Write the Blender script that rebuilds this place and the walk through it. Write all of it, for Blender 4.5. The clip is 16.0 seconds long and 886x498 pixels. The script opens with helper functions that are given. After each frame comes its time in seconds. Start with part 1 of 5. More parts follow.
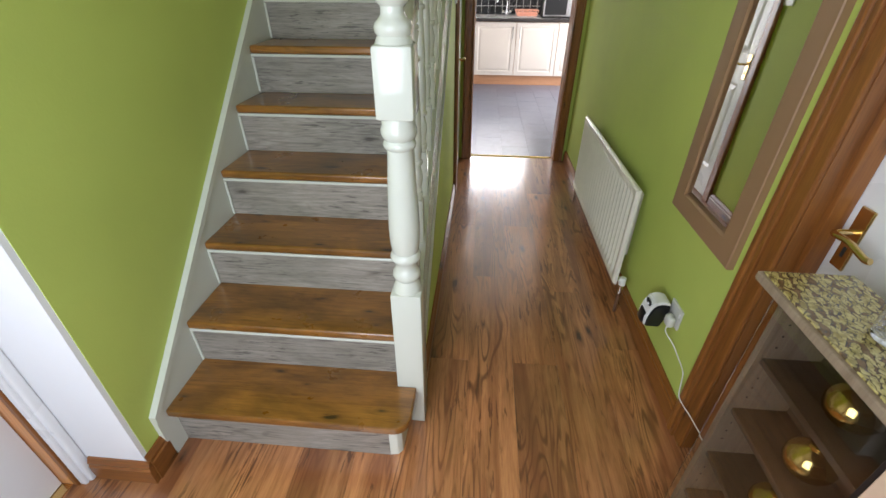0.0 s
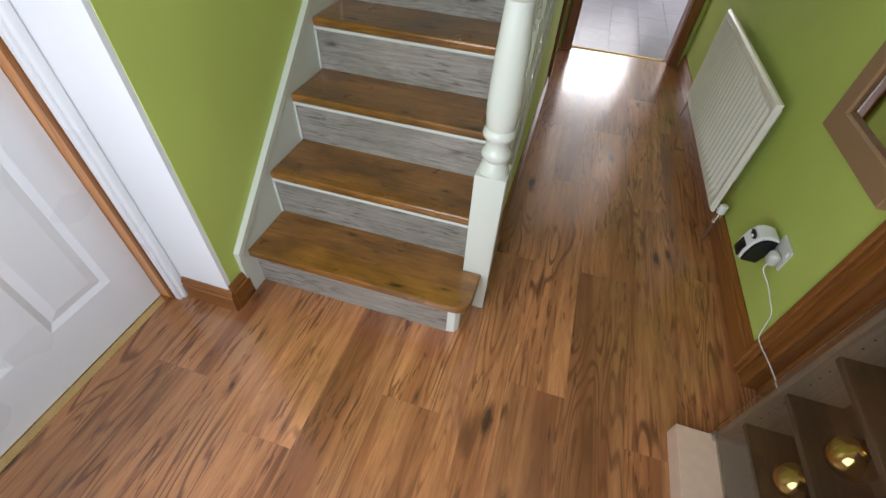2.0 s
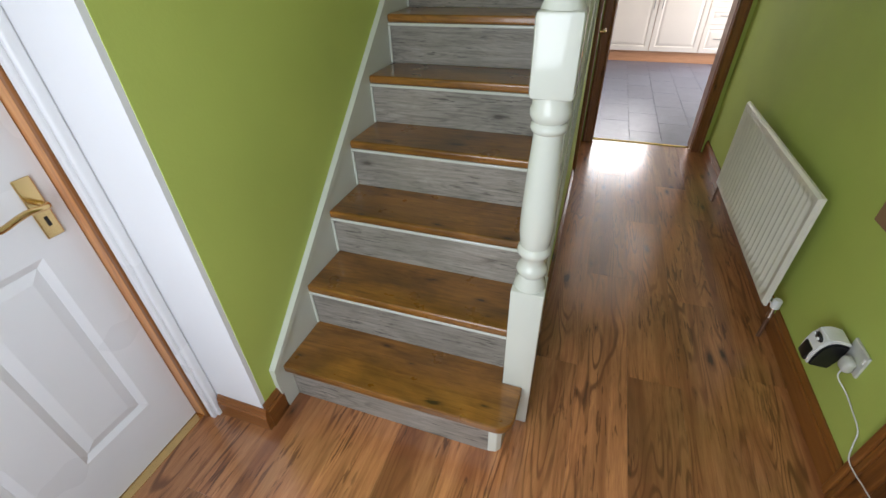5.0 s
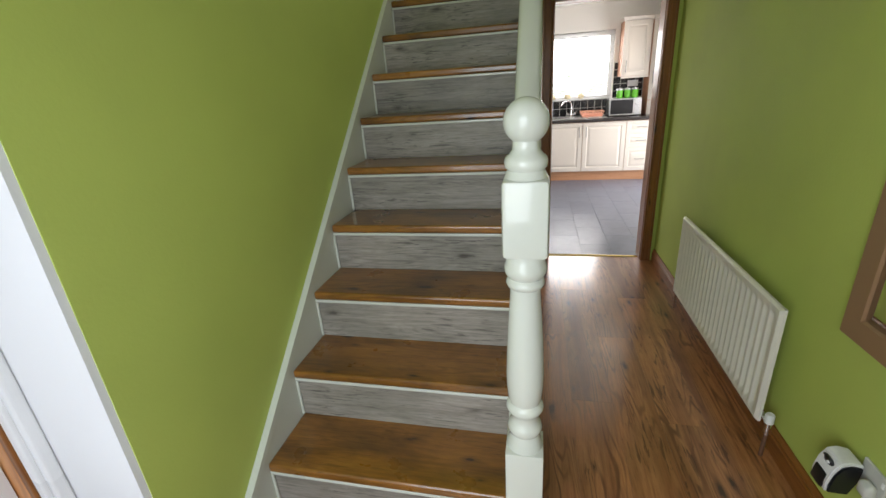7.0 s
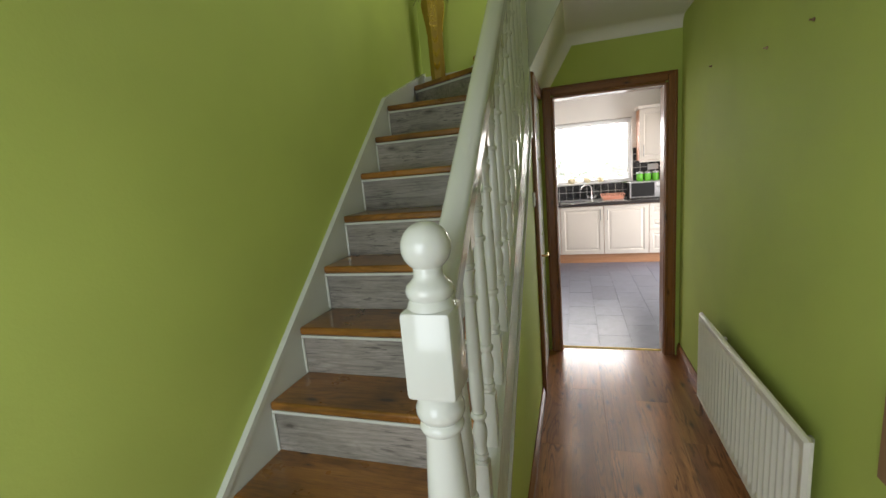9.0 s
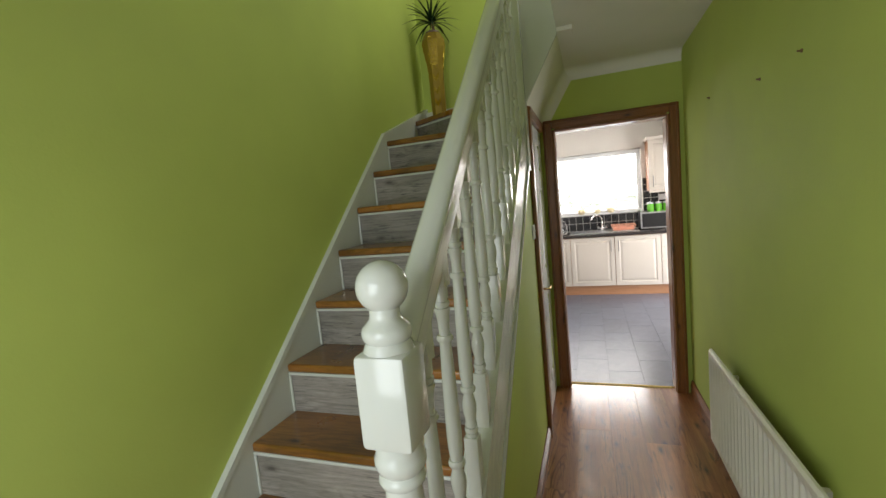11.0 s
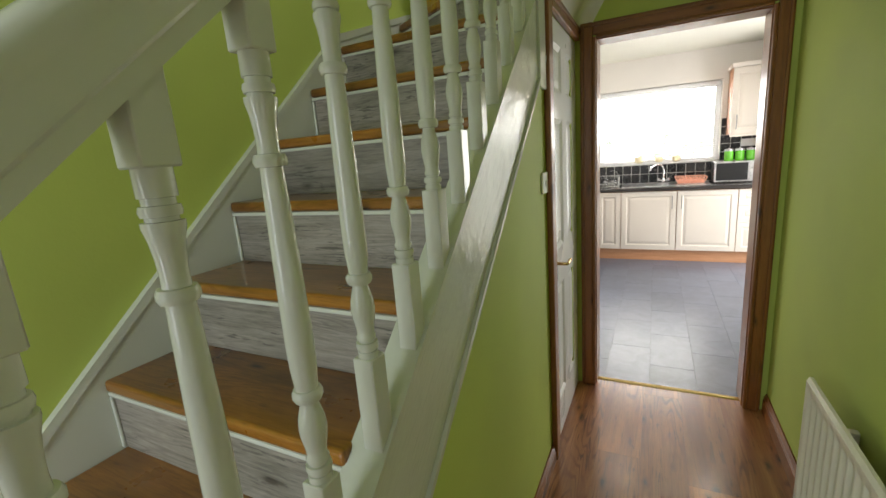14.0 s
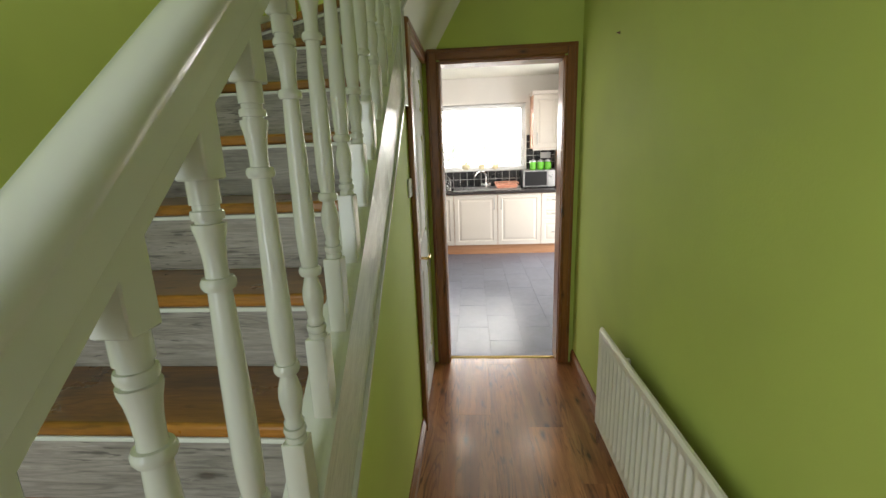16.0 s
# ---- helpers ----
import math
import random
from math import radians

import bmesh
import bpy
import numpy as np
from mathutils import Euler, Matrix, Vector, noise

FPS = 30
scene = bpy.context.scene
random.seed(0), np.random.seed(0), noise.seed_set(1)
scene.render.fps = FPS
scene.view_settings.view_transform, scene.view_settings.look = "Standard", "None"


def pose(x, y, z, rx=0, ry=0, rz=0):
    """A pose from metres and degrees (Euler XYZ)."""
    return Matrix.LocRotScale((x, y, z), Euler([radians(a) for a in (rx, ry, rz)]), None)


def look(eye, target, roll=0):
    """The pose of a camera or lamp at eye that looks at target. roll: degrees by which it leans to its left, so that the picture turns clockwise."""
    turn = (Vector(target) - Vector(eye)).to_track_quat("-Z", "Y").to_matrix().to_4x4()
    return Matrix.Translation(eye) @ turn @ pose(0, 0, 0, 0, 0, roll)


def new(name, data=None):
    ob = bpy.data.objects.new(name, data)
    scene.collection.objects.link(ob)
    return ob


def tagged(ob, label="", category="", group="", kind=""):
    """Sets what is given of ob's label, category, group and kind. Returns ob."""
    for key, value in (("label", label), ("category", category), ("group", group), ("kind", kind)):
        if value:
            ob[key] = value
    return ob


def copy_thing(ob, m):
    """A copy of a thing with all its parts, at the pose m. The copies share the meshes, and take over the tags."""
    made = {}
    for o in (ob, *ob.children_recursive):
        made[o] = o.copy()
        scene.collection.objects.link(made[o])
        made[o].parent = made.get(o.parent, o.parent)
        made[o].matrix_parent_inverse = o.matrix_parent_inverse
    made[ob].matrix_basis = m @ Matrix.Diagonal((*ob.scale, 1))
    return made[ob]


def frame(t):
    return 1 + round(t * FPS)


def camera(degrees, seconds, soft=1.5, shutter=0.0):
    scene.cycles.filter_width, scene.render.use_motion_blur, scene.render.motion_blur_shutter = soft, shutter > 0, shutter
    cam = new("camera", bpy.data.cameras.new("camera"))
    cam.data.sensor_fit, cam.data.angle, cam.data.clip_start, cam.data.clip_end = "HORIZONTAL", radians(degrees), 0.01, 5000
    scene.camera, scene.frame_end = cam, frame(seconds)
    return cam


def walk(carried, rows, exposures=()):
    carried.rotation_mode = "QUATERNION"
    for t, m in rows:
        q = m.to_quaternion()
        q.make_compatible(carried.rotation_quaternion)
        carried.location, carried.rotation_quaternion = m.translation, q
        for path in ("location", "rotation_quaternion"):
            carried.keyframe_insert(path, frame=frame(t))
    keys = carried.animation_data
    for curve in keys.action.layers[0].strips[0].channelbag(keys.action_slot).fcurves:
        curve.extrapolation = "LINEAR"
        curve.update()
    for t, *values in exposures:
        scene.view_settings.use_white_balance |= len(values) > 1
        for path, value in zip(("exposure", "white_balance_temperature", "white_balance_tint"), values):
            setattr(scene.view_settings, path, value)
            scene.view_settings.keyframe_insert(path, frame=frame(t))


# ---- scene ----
cam = camera(92.5, 16.0)
PATH = [
    (0, (0.166, 0.276, 1.427), (0.02, 1.948, 0.34), 0.1),
    (0.5, (0.158, 0.272, 1.406), (-0.073, 1.864, 0.218), 0.4),
    (1, (0.137, 0.27, 1.379), (-0.127, 1.774, 0.087), 1.6),
    (1.5, (0.114, 0.278, 1.35), (-0.172, 1.679, -0.048), 3.3),
    (2, (0.095, 0.278, 1.331), (-0.252, 1.62, -0.111), 3.8),
    (2.5, (0.085, 0.261, 1.299), (-0.334, 1.576, -0.149), 3.1),
    (3, (0.068, 0.276, 1.324), (-0.378, 1.543, -0.158), 2.6),
    (3.5, (0.067, 0.275, 1.338), (-0.437, 1.569, -0.101), 1.4),
    (4, (0.076, 0.29, 1.367), (-0.494, 1.684, 0.05), -0.1),
    (6.5, (-0.006, 0.44, 1.449), (-0.478, 2.153, 0.532), -4.3),
    (7, (-0.011, 0.447, 1.478), (-0.444, 2.265, 0.765), -4.0),
    (7.5, (0.017, 0.467, 1.498), (-0.4, 2.343, 0.944), -4.2),
    (8, (0.085, 0.527, 1.512), (-0.371, 2.408, 1.008), -4.3),
    (8.5, (0.157, 0.588, 1.517), (-0.393, 2.454, 1.051), -4.8),
    (9, (0.215, 0.623, 1.531), (-0.382, 2.499, 1.175), -5.0),
    (9.5, (0.254, 0.653, 1.539), (-0.374, 2.535, 1.282), -5.1),
    (12, (0.31, 0.721, 1.514), (-0.36, 2.595, 1.309), -5.2),
    (12.5, (0.317, 0.844, 1.489), (-0.363, 2.7, 1.185), -5.2),
    (13, (0.327, 1.079, 1.467), (-0.38, 2.912, 1.091), -5.1),
    (13.5, (0.332, 1.276, 1.454), (-0.433, 3.078, 1.044), -5.0),
    (14, (0.385, 1.498, 1.458), (-0.503, 3.239, 1.032), -4.5),
    (14.5, (0.415, 1.613, 1.464), (-0.549, 3.308, 1.019), -4.3),
    (15, (0.388, 1.588, 1.47), (-0.531, 3.305, 1.014), -3.9),
    (15.5, (0.316, 1.42, 1.485), (-0.233, 3.286, 1.018), -2.9),
    (16, (0.272, 1.267, 1.493), (0.129, 3.208, 1.033), -2.2),
]
EXPOSURES = [(0, 0.56, 6500, 15), (1.5, 0.48, 6500, 15), (4, 0.34, 6500, 15), (7, 0.25, 6700, 12), (9, 0.20, 6800, 13), (12.5, 0.26, 6900, 10), (14, 0.45, 6900, 9), (16, 0.43, 6900, 9)]
walk(cam, [(t, look(*p)) for t, *p in PATH], EXPOSURES)

# ---- light ----
SKY, DOORWAY, WINDOW, LANDING, SPOT, SIDE = 0.10, 19.5, 10.0, 15.0, 1.0, 45.0
world = bpy.data.worlds.new("sky")
scene.world = world
world.use_nodes = True
wt = world.node_tree
sky = wt.nodes.new("ShaderNodeTexSky")
sky.sky_type, sky.sun_disc = "NISHITA", False
sky.sun_elevation, sky.sun_rotation = radians(48), radians(200)
wt.links.new(sky.outputs[0], wt.nodes["Background"].inputs[0])
wt.nodes["Background"].inputs[1].default_value = SKY


def lamp(name, kind, m, energy, colour, **more):
    data = bpy.data.lights.new(name, kind)
    data.energy, data.color = energy, colour
    for key, value in more.items():
        if key == "size":
            data.size = value
        elif key == "size_y":
            data.shape, data.size_y = "RECTANGLE", value
        elif key == "angle":
            data.angle = value
    ob = new(name, data)
    ob.matrix_world = m
    return ob


lamp("sun", "SUN", look((0, -6, 9), (0.6, 0, 0)), 0.5, (1.0, 0.97, 0.92), angle=radians(20))
lamp("doorway_daylight", "AREA", look((-0.32, -0.12, 1.30), (0.30, 1.5, 0.80)), DOORWAY, (0.80, 0.90, 1.0), size=0.95, size_y=1.25)
lamp("landing_daylight", "AREA", look((0.93, 3.2, 3.85), (-0.85, 3.4, 2.6)), LANDING, (0.95, 0.98, 1.0), size=0.9, size_y=1.0)

for sx in (0.09, 1.02):
    lamp("downlight_beam", "AREA", look((sx, 6.34, 2.452), (sx, 6.34, 0)), SPOT, (1.0, 0.80, 0.62), size=0.055)
# fill lamp added out of view on the kitchen's left, brightens the hall's right wall
lamp("kitchen_left_fill", "AREA", look((-0.84, 5.3, 1.15), (1.0, 5.3, 1.0)), SIDE * 0.22, (0.95, 0.97, 1.0), size=1.2, size_y=1.9)
lamp("kitchen_garden_daylight", "AREA", look((1.86, 6.40, 1.1), (0.0, 5.9, 0.9)), SIDE, (0.95, 0.97, 1.0), size=1.3, size_y=1.9)


# ---- materials ----
def rgb(r, g, b):
    return tuple(((c / 255 + 0.055) / 1.055) ** 2.4 if c > 10 else c / 255 / 12.92 for c in (r, g, b)) + (1,)


class Nodes:
    """A small builder for one node material."""

    def __init__(self, name):
        self.m = bpy.data.materials.new(name)
        self.m.use_nodes = True
        self.t = self.m.node_tree
        self.b = self.t.nodes["Principled BSDF"]

    def add(self, kind, **sets):
        n = self.t.nodes.new(kind)
        for k, v in sets.items():
            if k in n.inputs:
                n.inputs[k].default_value = v
        return n

    def link(self, a, b):
        self.t.links.new(a, b)

    def coords(self, scale, spread=True):
        """Object coordinates in metres, shifted by a random step for each object."""
        tc = self.add("ShaderNodeTexCoord")
        mp = self.add("ShaderNodeMapping", Scale=scale)
        if spread:
            oi = self.add("ShaderNodeObjectInfo")
            mul = self.t.nodes.new("ShaderNodeVectorMath")
            mul.operation = "SCALE"
            mul.inputs[0].default_value = (37.0, 53.0, 29.0)
            self.link(oi.outputs["Random"], mul.inputs["Scale"])
            ad = self.t.nodes.new("ShaderNodeVectorMath")
            ad.operation = "ADD"
            self.link(tc.outputs["Object"], ad.inputs[0])
            self.link(mul.outputs[0], ad.inputs[1])
            self.link(ad.outputs[0], mp.inputs[0])
        else:
            self.link(tc.outputs["Object"], mp.inputs[0])
        return mp.outputs[0]

    def noise(self, vec, scale, detail=4, rough=0.55, distort=0.0):
        n = self.add("ShaderNodeTexNoise", Scale=scale, Detail=detail, Roughness=rough, Distortion=distort)
        self.link(vec, n.inputs["Vector"])
        return n.outputs["Fac"]

    def ramp(self, fac, stops):
        r = self.t.nodes.new("ShaderNodeValToRGB")
        while len(r.color_ramp.elements) < len(stops):
            r.color_ramp.elements.new(0.5)
        for e, (p, c) in zip(r.color_ramp.elements, stops):
            e.position, e.color = p, c if len(c) == 4 else (*c, 1)
        self.link(fac, r.inputs[0])
        return r.outputs[0]

    def mix(self, fac, a, b, blend="MIX"):
        n = self.t.nodes.new("ShaderNodeMix")
        n.data_type, n.blend_type = "RGBA", blend
        for value, socket in ((fac, n.inputs[0]), (a, n.inputs[6]), (b, n.inputs[7])):
            if isinstance(value, bpy.types.NodeSocket):
                self.link(value, socket)
            else:
                socket.default_value = value
        return n.outputs[2]

    def bump(self, fac, strength, distance=0.002):
        n = self.add("ShaderNodeBump", Strength=strength, Distance=distance)
        self.link(fac, n.inputs["Height"])
        self.link(n.outputs[0], self.b.inputs["Normal"])

    def done(self, colour, rough, metal=0.0, coat=0.0, coat_rough=0.1):
        for value, key in ((colour, "Base Color"), (rough, "Roughness")):
            if isinstance(value, bpy.types.NodeSocket):
                self.link(value, self.b.inputs[key])
            else:
                self.b.inputs[key].default_value = value
        self.b.inputs["Metallic"].default_value = metal
        self.b.inputs["Coat Weight"].default_value = coat
        self.b.inputs["Coat Roughness"].default_value = coat_rough
        return self.m


def shade(c, k):
    return (c[0] * k, c[1] * k, c[2] * k, 1)


def paint(name, colour, rough, vary=0.08, relief=0.15, grain=140.0, wide=1.6):
    """Emulsion or gloss paint: faint patches, roller or brush relief."""
    n = Nodes(name)
    v = n.coords((1, 1, 1), spread=False)
    patch = n.noise(v, wide, 3)
    fine = n.noise(v, grain, 2)
    col = n.ramp(patch, [(0.3, shade(colour, 1 - vary)), (0.7, shade(colour, 1 + vary * 0.6))])
    r = n.t.nodes.new("ShaderNodeMapRange")
    n.link(patch, r.inputs[0])
    r.inputs[3].default_value, r.inputs[4].default_value = rough * 0.85, min(1, rough * 1.15)
    n.bump(fine, relief, 0.0012)
    return n.done(col, r.outputs[0])


def wood(name, dark, mid, light, axis, rough, knots=0.6, coat=0.0, coat_rough=0.15, tint=0.25, fine=1.0, knot_size=2.2, knot_colour=None, streak=None, blotch=0.0, checks=0.0, contour=0.0):
    """Sawn timber with the grain along one axis (0, 1 or 2), darker rings and knots."""
    n = Nodes(name)
    stretch = [1.0, 1.0, 1.0]
    stretch[axis] = 0.055
    v = n.coords(tuple(stretch))
    even = [1.0, 1.0, 1.0]
    even[axis] = 0.32
    vk = n.coords(tuple(even))
    rings = n.noise(v, 26 * fine, 5, 0.62, 0.9)
    fibres = n.noise(v, 190 * fine, 3, 0.6)
    col = n.ramp(rings, [(0.26, dark), (0.47, mid), (0.72, light)])
    col = n.mix(0.22, col, n.ramp(fibres, [(0.35, shade(dark, 0.8)), (0.6, light)]))
    if contour:
        wide = [1.0, 1.0, 1.0]
        wide[axis] = 0.10
        field = n.noise(n.coords(tuple(wide)), 5.5 * fine, 2, 0.45, 0.35)
        wave = n.t.nodes.new("ShaderNodeMath")
        wave.operation = "MULTIPLY"
        wave.inputs[1].default_value = 120.0
        n.link(field, wave.inputs[0])
        sine = n.t.nodes.new("ShaderNodeMath")
        sine.operation = "SINE"
        n.link(wave.outputs[0], sine.inputs[0])
        line = n.ramp(sine.outputs[0], [(0.25, (0, 0, 0)), (0.95, (contour, contour, contour))])
        faint = n.t.nodes.new("ShaderNodeMath")
        faint.operation = "MULTIPLY"
        n.link(line, faint.inputs[0])
        patch = n.noise(n.coords(tuple(0.3 if k == axis else 1.0 for k in range(3))), 6.5, 3, 0.5)
        n.link(n.ramp(patch, [(0.44, (0.08, 0.08, 0.08)), (0.60, (1, 1, 1))]), faint.inputs[1])
        col = n.mix(faint.outputs[0], col, shade(dark, 0.55))
    if streak:
        s = n.noise(v, 7.5 * fine, 3, 0.5, 0.5)
        col = n.mix(n.ramp(s, [(0.47, (0, 0, 0)), (0.62, (0.75, 0.75, 0.75))]), col, streak)
    if blotch:
        b = n.noise(n.coords(tuple(0.5 if k == axis else 1.0 for k in range(3))), 5.5, 4, 0.6, 0.4)
        lo = 1 - blotch
        col = n.mix(1.0, col, n.ramp(b, [(0.32, (lo, lo * 1.02, lo * 0.95)), (0.62, (1.08, 1.06, 1.02))]), "MULTIPLY")
    if checks:
        thin = [1.0, 1.0, 1.0]
        thin[axis] = 0.10
        c = n.noise(n.coords(tuple(thin)), 62 * max(1.0, fine * 0.8), 3, 0.55, 0.6)
        where = n.noise(n.coords(tuple(0.45 if k == axis else 1.0 for k in range(3))), 7, 2)
        mask = n.t.nodes.new("ShaderNodeMath")
        mask.operation = "MULTIPLY"
        n.link(n.ramp(c, [(0.575, (0, 0, 0)), (0.63, (1, 1, 1))]), mask.inputs[0])
        n.link(n.ramp(where, [(0.45, (0, 0, 0)), (0.56, (checks, checks, checks))]), mask.inputs[1])
        col = n.mix(mask.outputs[0], col, shade(dark, 0.42))
    sep = n.t.nodes.new("ShaderNodeSeparateXYZ")
    n.link(n.coords((1, 1, 1)), sep.inputs[0])
    across = n.t.nodes.new("ShaderNodeMath")
    n.link(sep.outputs[(axis + 1) % 3], across.inputs[0])
    n.link(sep.outputs[(axis + 2) % 3], across.inputs[1])
    along = n.t.nodes.new("ShaderNodeMath")
    along.operation = "MULTIPLY"
    along.inputs[1].default_value = 0.34
    n.link(sep.outputs[axis], along.inputs[0])
    flat = n.t.nodes.new("ShaderNodeCombineXYZ")
    n.link(along.outputs[0], flat.inputs[0])
    n.link(across.outputs[0], flat.inputs[1])
    vor = n.add("ShaderNodeTexVoronoi", Scale=knot_size)
    vor.voronoi_dimensions = "2D"
    n.link(flat.outputs[0], vor.inputs["Vector"])
    each = n.t.nodes.new("ShaderNodeSeparateColor")
    n.link(vor.outputs["Color"], each.inputs[0])
    rank = n.t.nodes.new("ShaderNodeMath")
    rank.operation = "MULTIPLY_ADD"
    rank.inputs[1].default_value = 0.10
    n.link(each.outputs[0], rank.inputs[0])
    n.link(vor.outputs["Distance"], rank.inputs[2])
    wob = n.noise(vk, 34, 4, 0.65)
    ad = n.t.nodes.new("ShaderNodeMath")
    ad.operation = "MULTIPLY_ADD"
    n.link(wob, ad.inputs[0])
    ad.inputs[1].default_value = 0.17
    n.link(rank.outputs[0], ad.inputs[2])
    knot = n.ramp(ad.outputs[0], [(0.140, (knots, knots, knots)), (0.172, (knots * 0.45, knots * 0.45, knots * 0.45)), (0.235, (0, 0, 0))])
    col = n.mix(knot, col, knot_colour or shade(dark, 0.35))
    oi = n.add("ShaderNodeObjectInfo")
    per = n.ramp(oi.outputs["Random"], [(0.0, (1 - tint, 1 - tint, 1 - tint)), (1.0, (1 + tint * 0.35, 1 + tint * 0.3, 1 + tint * 0.2))])
    col = n.mix(1.0, col, per, "MULTIPLY")
    wear = n.noise(n.coords((1, 1, 1)), 9, 4)
    r = n.t.nodes.new("ShaderNodeMapRange")
    n.link(wear, r.inputs[0])
    r.inputs[3].default_value, r.inputs[4].default_value = rough * 0.9, rough * 1.12
    n.bump(fibres, 0.12, 0.0008)
    return n.done(col, r.outputs[0], coat=coat, coat_rough=coat_rough)


def plain(name, colour, rough=0.4, metal=0.0, vary=0.06, scale=30.0, relief=0.04, coat=0.0):
    n = Nodes(name)
    v = n.coords((1, 1, 1))
    f = n.noise(v, scale, 4)
    n.bump(f, relief, 0.001)
    r = n.t.nodes.new("ShaderNodeMapRange")
    n.link(f, r.inputs[0])
    r.inputs[3].default_value, r.inputs[4].default_value = rough * 0.8, min(1.0, rough * 1.25)
    return n.done(n.ramp(f, [(0.3, shade(colour, 1 - vary)), (0.7, shade(colour, 1 + vary))]), r.outputs[0], metal, coat)


def glow(name, colour, strength):
    n = Nodes(name)
    n.b.inputs["Base Color"].default_value = colour
    n.b.inputs["Emission Color"].default_value = colour
    n.b.inputs["Emission Strength"].default_value = strength
    return n.m


def glass(name, colour=(1, 1, 1, 1), rough=0.0, ior=1.45):
    n = Nodes(name)
    n.b.inputs["Base Color"].default_value = colour
    n.b.inputs["Roughness"].default_value = rough
    n.b.inputs["IOR"].default_value = ior
    n.b.inputs["Transmission Weight"].default_value = 1.0
    return n.m


GREEN = paint("lime_green_emulsion", (0.47, 0.56, 0.118, 1), 0.72, 0.09, 0.35, 90)
WHITE_WALL = paint("white_emulsion", (0.80, 0.80, 0.80, 1), 0.6, 0.04, 0.2)
CEILING = paint("ceiling_white", (0.80, 0.78, 0.68, 1), 0.7, 0.05, 0.35, 60)
GLOSS = paint("white_gloss_paint", (0.62, 0.64, 0.55, 1), 0.13, 0.03, 0.05, 24, 3.0)


def brushed_gloss():
    """Thick white gloss with brush marks along the slope of the stair."""
    n = Nodes("brushed_white_gloss")
    tc = n.add("ShaderNodeTexCoord")
    turn = n.add("ShaderNodeMapping", Rotation=(-0.7222, 0, 0))
    n.link(tc.outputs["Object"], turn.inputs[0])
    thin = n.add("ShaderNodeMapping", Scale=(0.3, 0.05, 1.0))
    n.link(turn.outputs[0], thin.inputs[0])
    marks = n.noise(thin.outputs[0], 150, 3, 0.6, 0.3)
    lump = n.noise(n.coords((1, 1, 1), spread=False), 9, 3)
    both = n.t.nodes.new("ShaderNodeMath")
    both.operation = "MULTIPLY_ADD"
    both.inputs[1].default_value = 4.0
    n.link(lump, both.inputs[0])
    n.link(marks, both.inputs[2])
    n.bump(both.outputs[0], 0.8, 0.0022)
    return n.done((0.62, 0.64, 0.55, 1), 0.11)


BRUSHED_GLOSS = brushed_gloss()
SATIN = paint("white_satin_door_paint", (0.80, 0.80, 0.80, 1), 0.28, 0.03, 0.12, 60)
KITCHEN_WHITE = paint("cream_kitchen_foil", (0.68, 0.61, 0.53, 1), 0.35, 0.03, 0.06, 50)
KITCHEN_WALL = paint("kitchen_wall_paint", (0.80, 0.76, 0.71, 1), 0.6, 0.03, 0.2)
FLOOR = wood("laminate_floor", rgb(118, 70, 41), rgb(174, 116, 73), rgb(194, 138, 91), 1, 0.30, 0.92, 0.85, 0.15, 0.24, 1.4, 5.4, rgb(52, 30, 19), rgb(128, 77, 45), 0.18, 0.72, 0.8)
TREAD = wood("varnished_pine_tread", rgb(116, 73, 28), rgb(148, 99, 40), rgb(168, 116, 51), 0, 0.28, 0.95, 0.5, 0.10, 0.16, 2.0, 9.0, rgb(46, 26, 11), None, 0.58, 0.35, 0.35)
RISER = wood("grey_washed_riser", rgb(108, 103, 95), rgb(146, 140, 132), rgb(170, 164, 156), 0, 0.5, 0.8, 0, 0.2, 0.16, 2.6, 6.5, rgb(62, 54, 46), None, 0.24, 0.7, 0.35)
PINE = wood("stained_pine_frame", rgb(100, 57, 22), rgb(134, 81, 34), rgb(152, 97, 45), 2, 0.36, 0.9, 0.25, 0.2, 0.12, 1.3, 6.5, rgb(56, 28, 14), contour=0.12)
PINE_Y = wood("stained_pine_skirting", rgb(100, 57, 22), rgb(134, 81, 34), rgb(152, 97, 45), 1, 0.36, 0.9, 0.25, 0.2, 0.12, 1.3, 6.5, rgb(56, 28, 14), contour=0.12)
PINE_X = wood("stained_pine_rail", rgb(100, 57, 22), rgb(134, 81, 34), rgb(152, 97, 45), 0, 0.36, 0.9, 0.25, 0.2, 0.12, 1.3, 6.5, rgb(56, 28, 14), contour=0.12)
ORANGE_PINE = wood("orange_pine_frame", rgb(168, 104, 52), rgb(205, 140, 82), rgb(218, 158, 100), 2, 0.34, 0.6, 0.3, 0.2, 0.1, 1.0, 7.0, rgb(100, 54, 24), contour=0.35)
PLINTH = wood("beech_plinth", rgb(176, 120, 84), rgb(196, 142, 104), rgb(206, 154, 116), 0, 0.45, 0.1, 0, 0.2, 0.05)
TAUPE = paint("taupe_frame_paint", rgb(150, 116, 84), 0.42, 0.05, 0.12, 60)
CABINET = wood("limed_oak_cabinet", rgb(112, 94, 74), rgb(138, 119, 97), rgb(152, 134, 112), 2, 0.5, 0.15, 0, 0.2, 0.05)
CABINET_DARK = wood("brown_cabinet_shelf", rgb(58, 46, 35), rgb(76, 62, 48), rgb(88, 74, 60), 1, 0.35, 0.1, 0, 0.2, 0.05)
BEIGE = plain("beige_panel", rgb(205, 175, 150), 0.45)
STEEL = plain("brushed_steel", (0.55, 0.55, 0.56, 1), 0.28, 1.0, 0.1, 60)
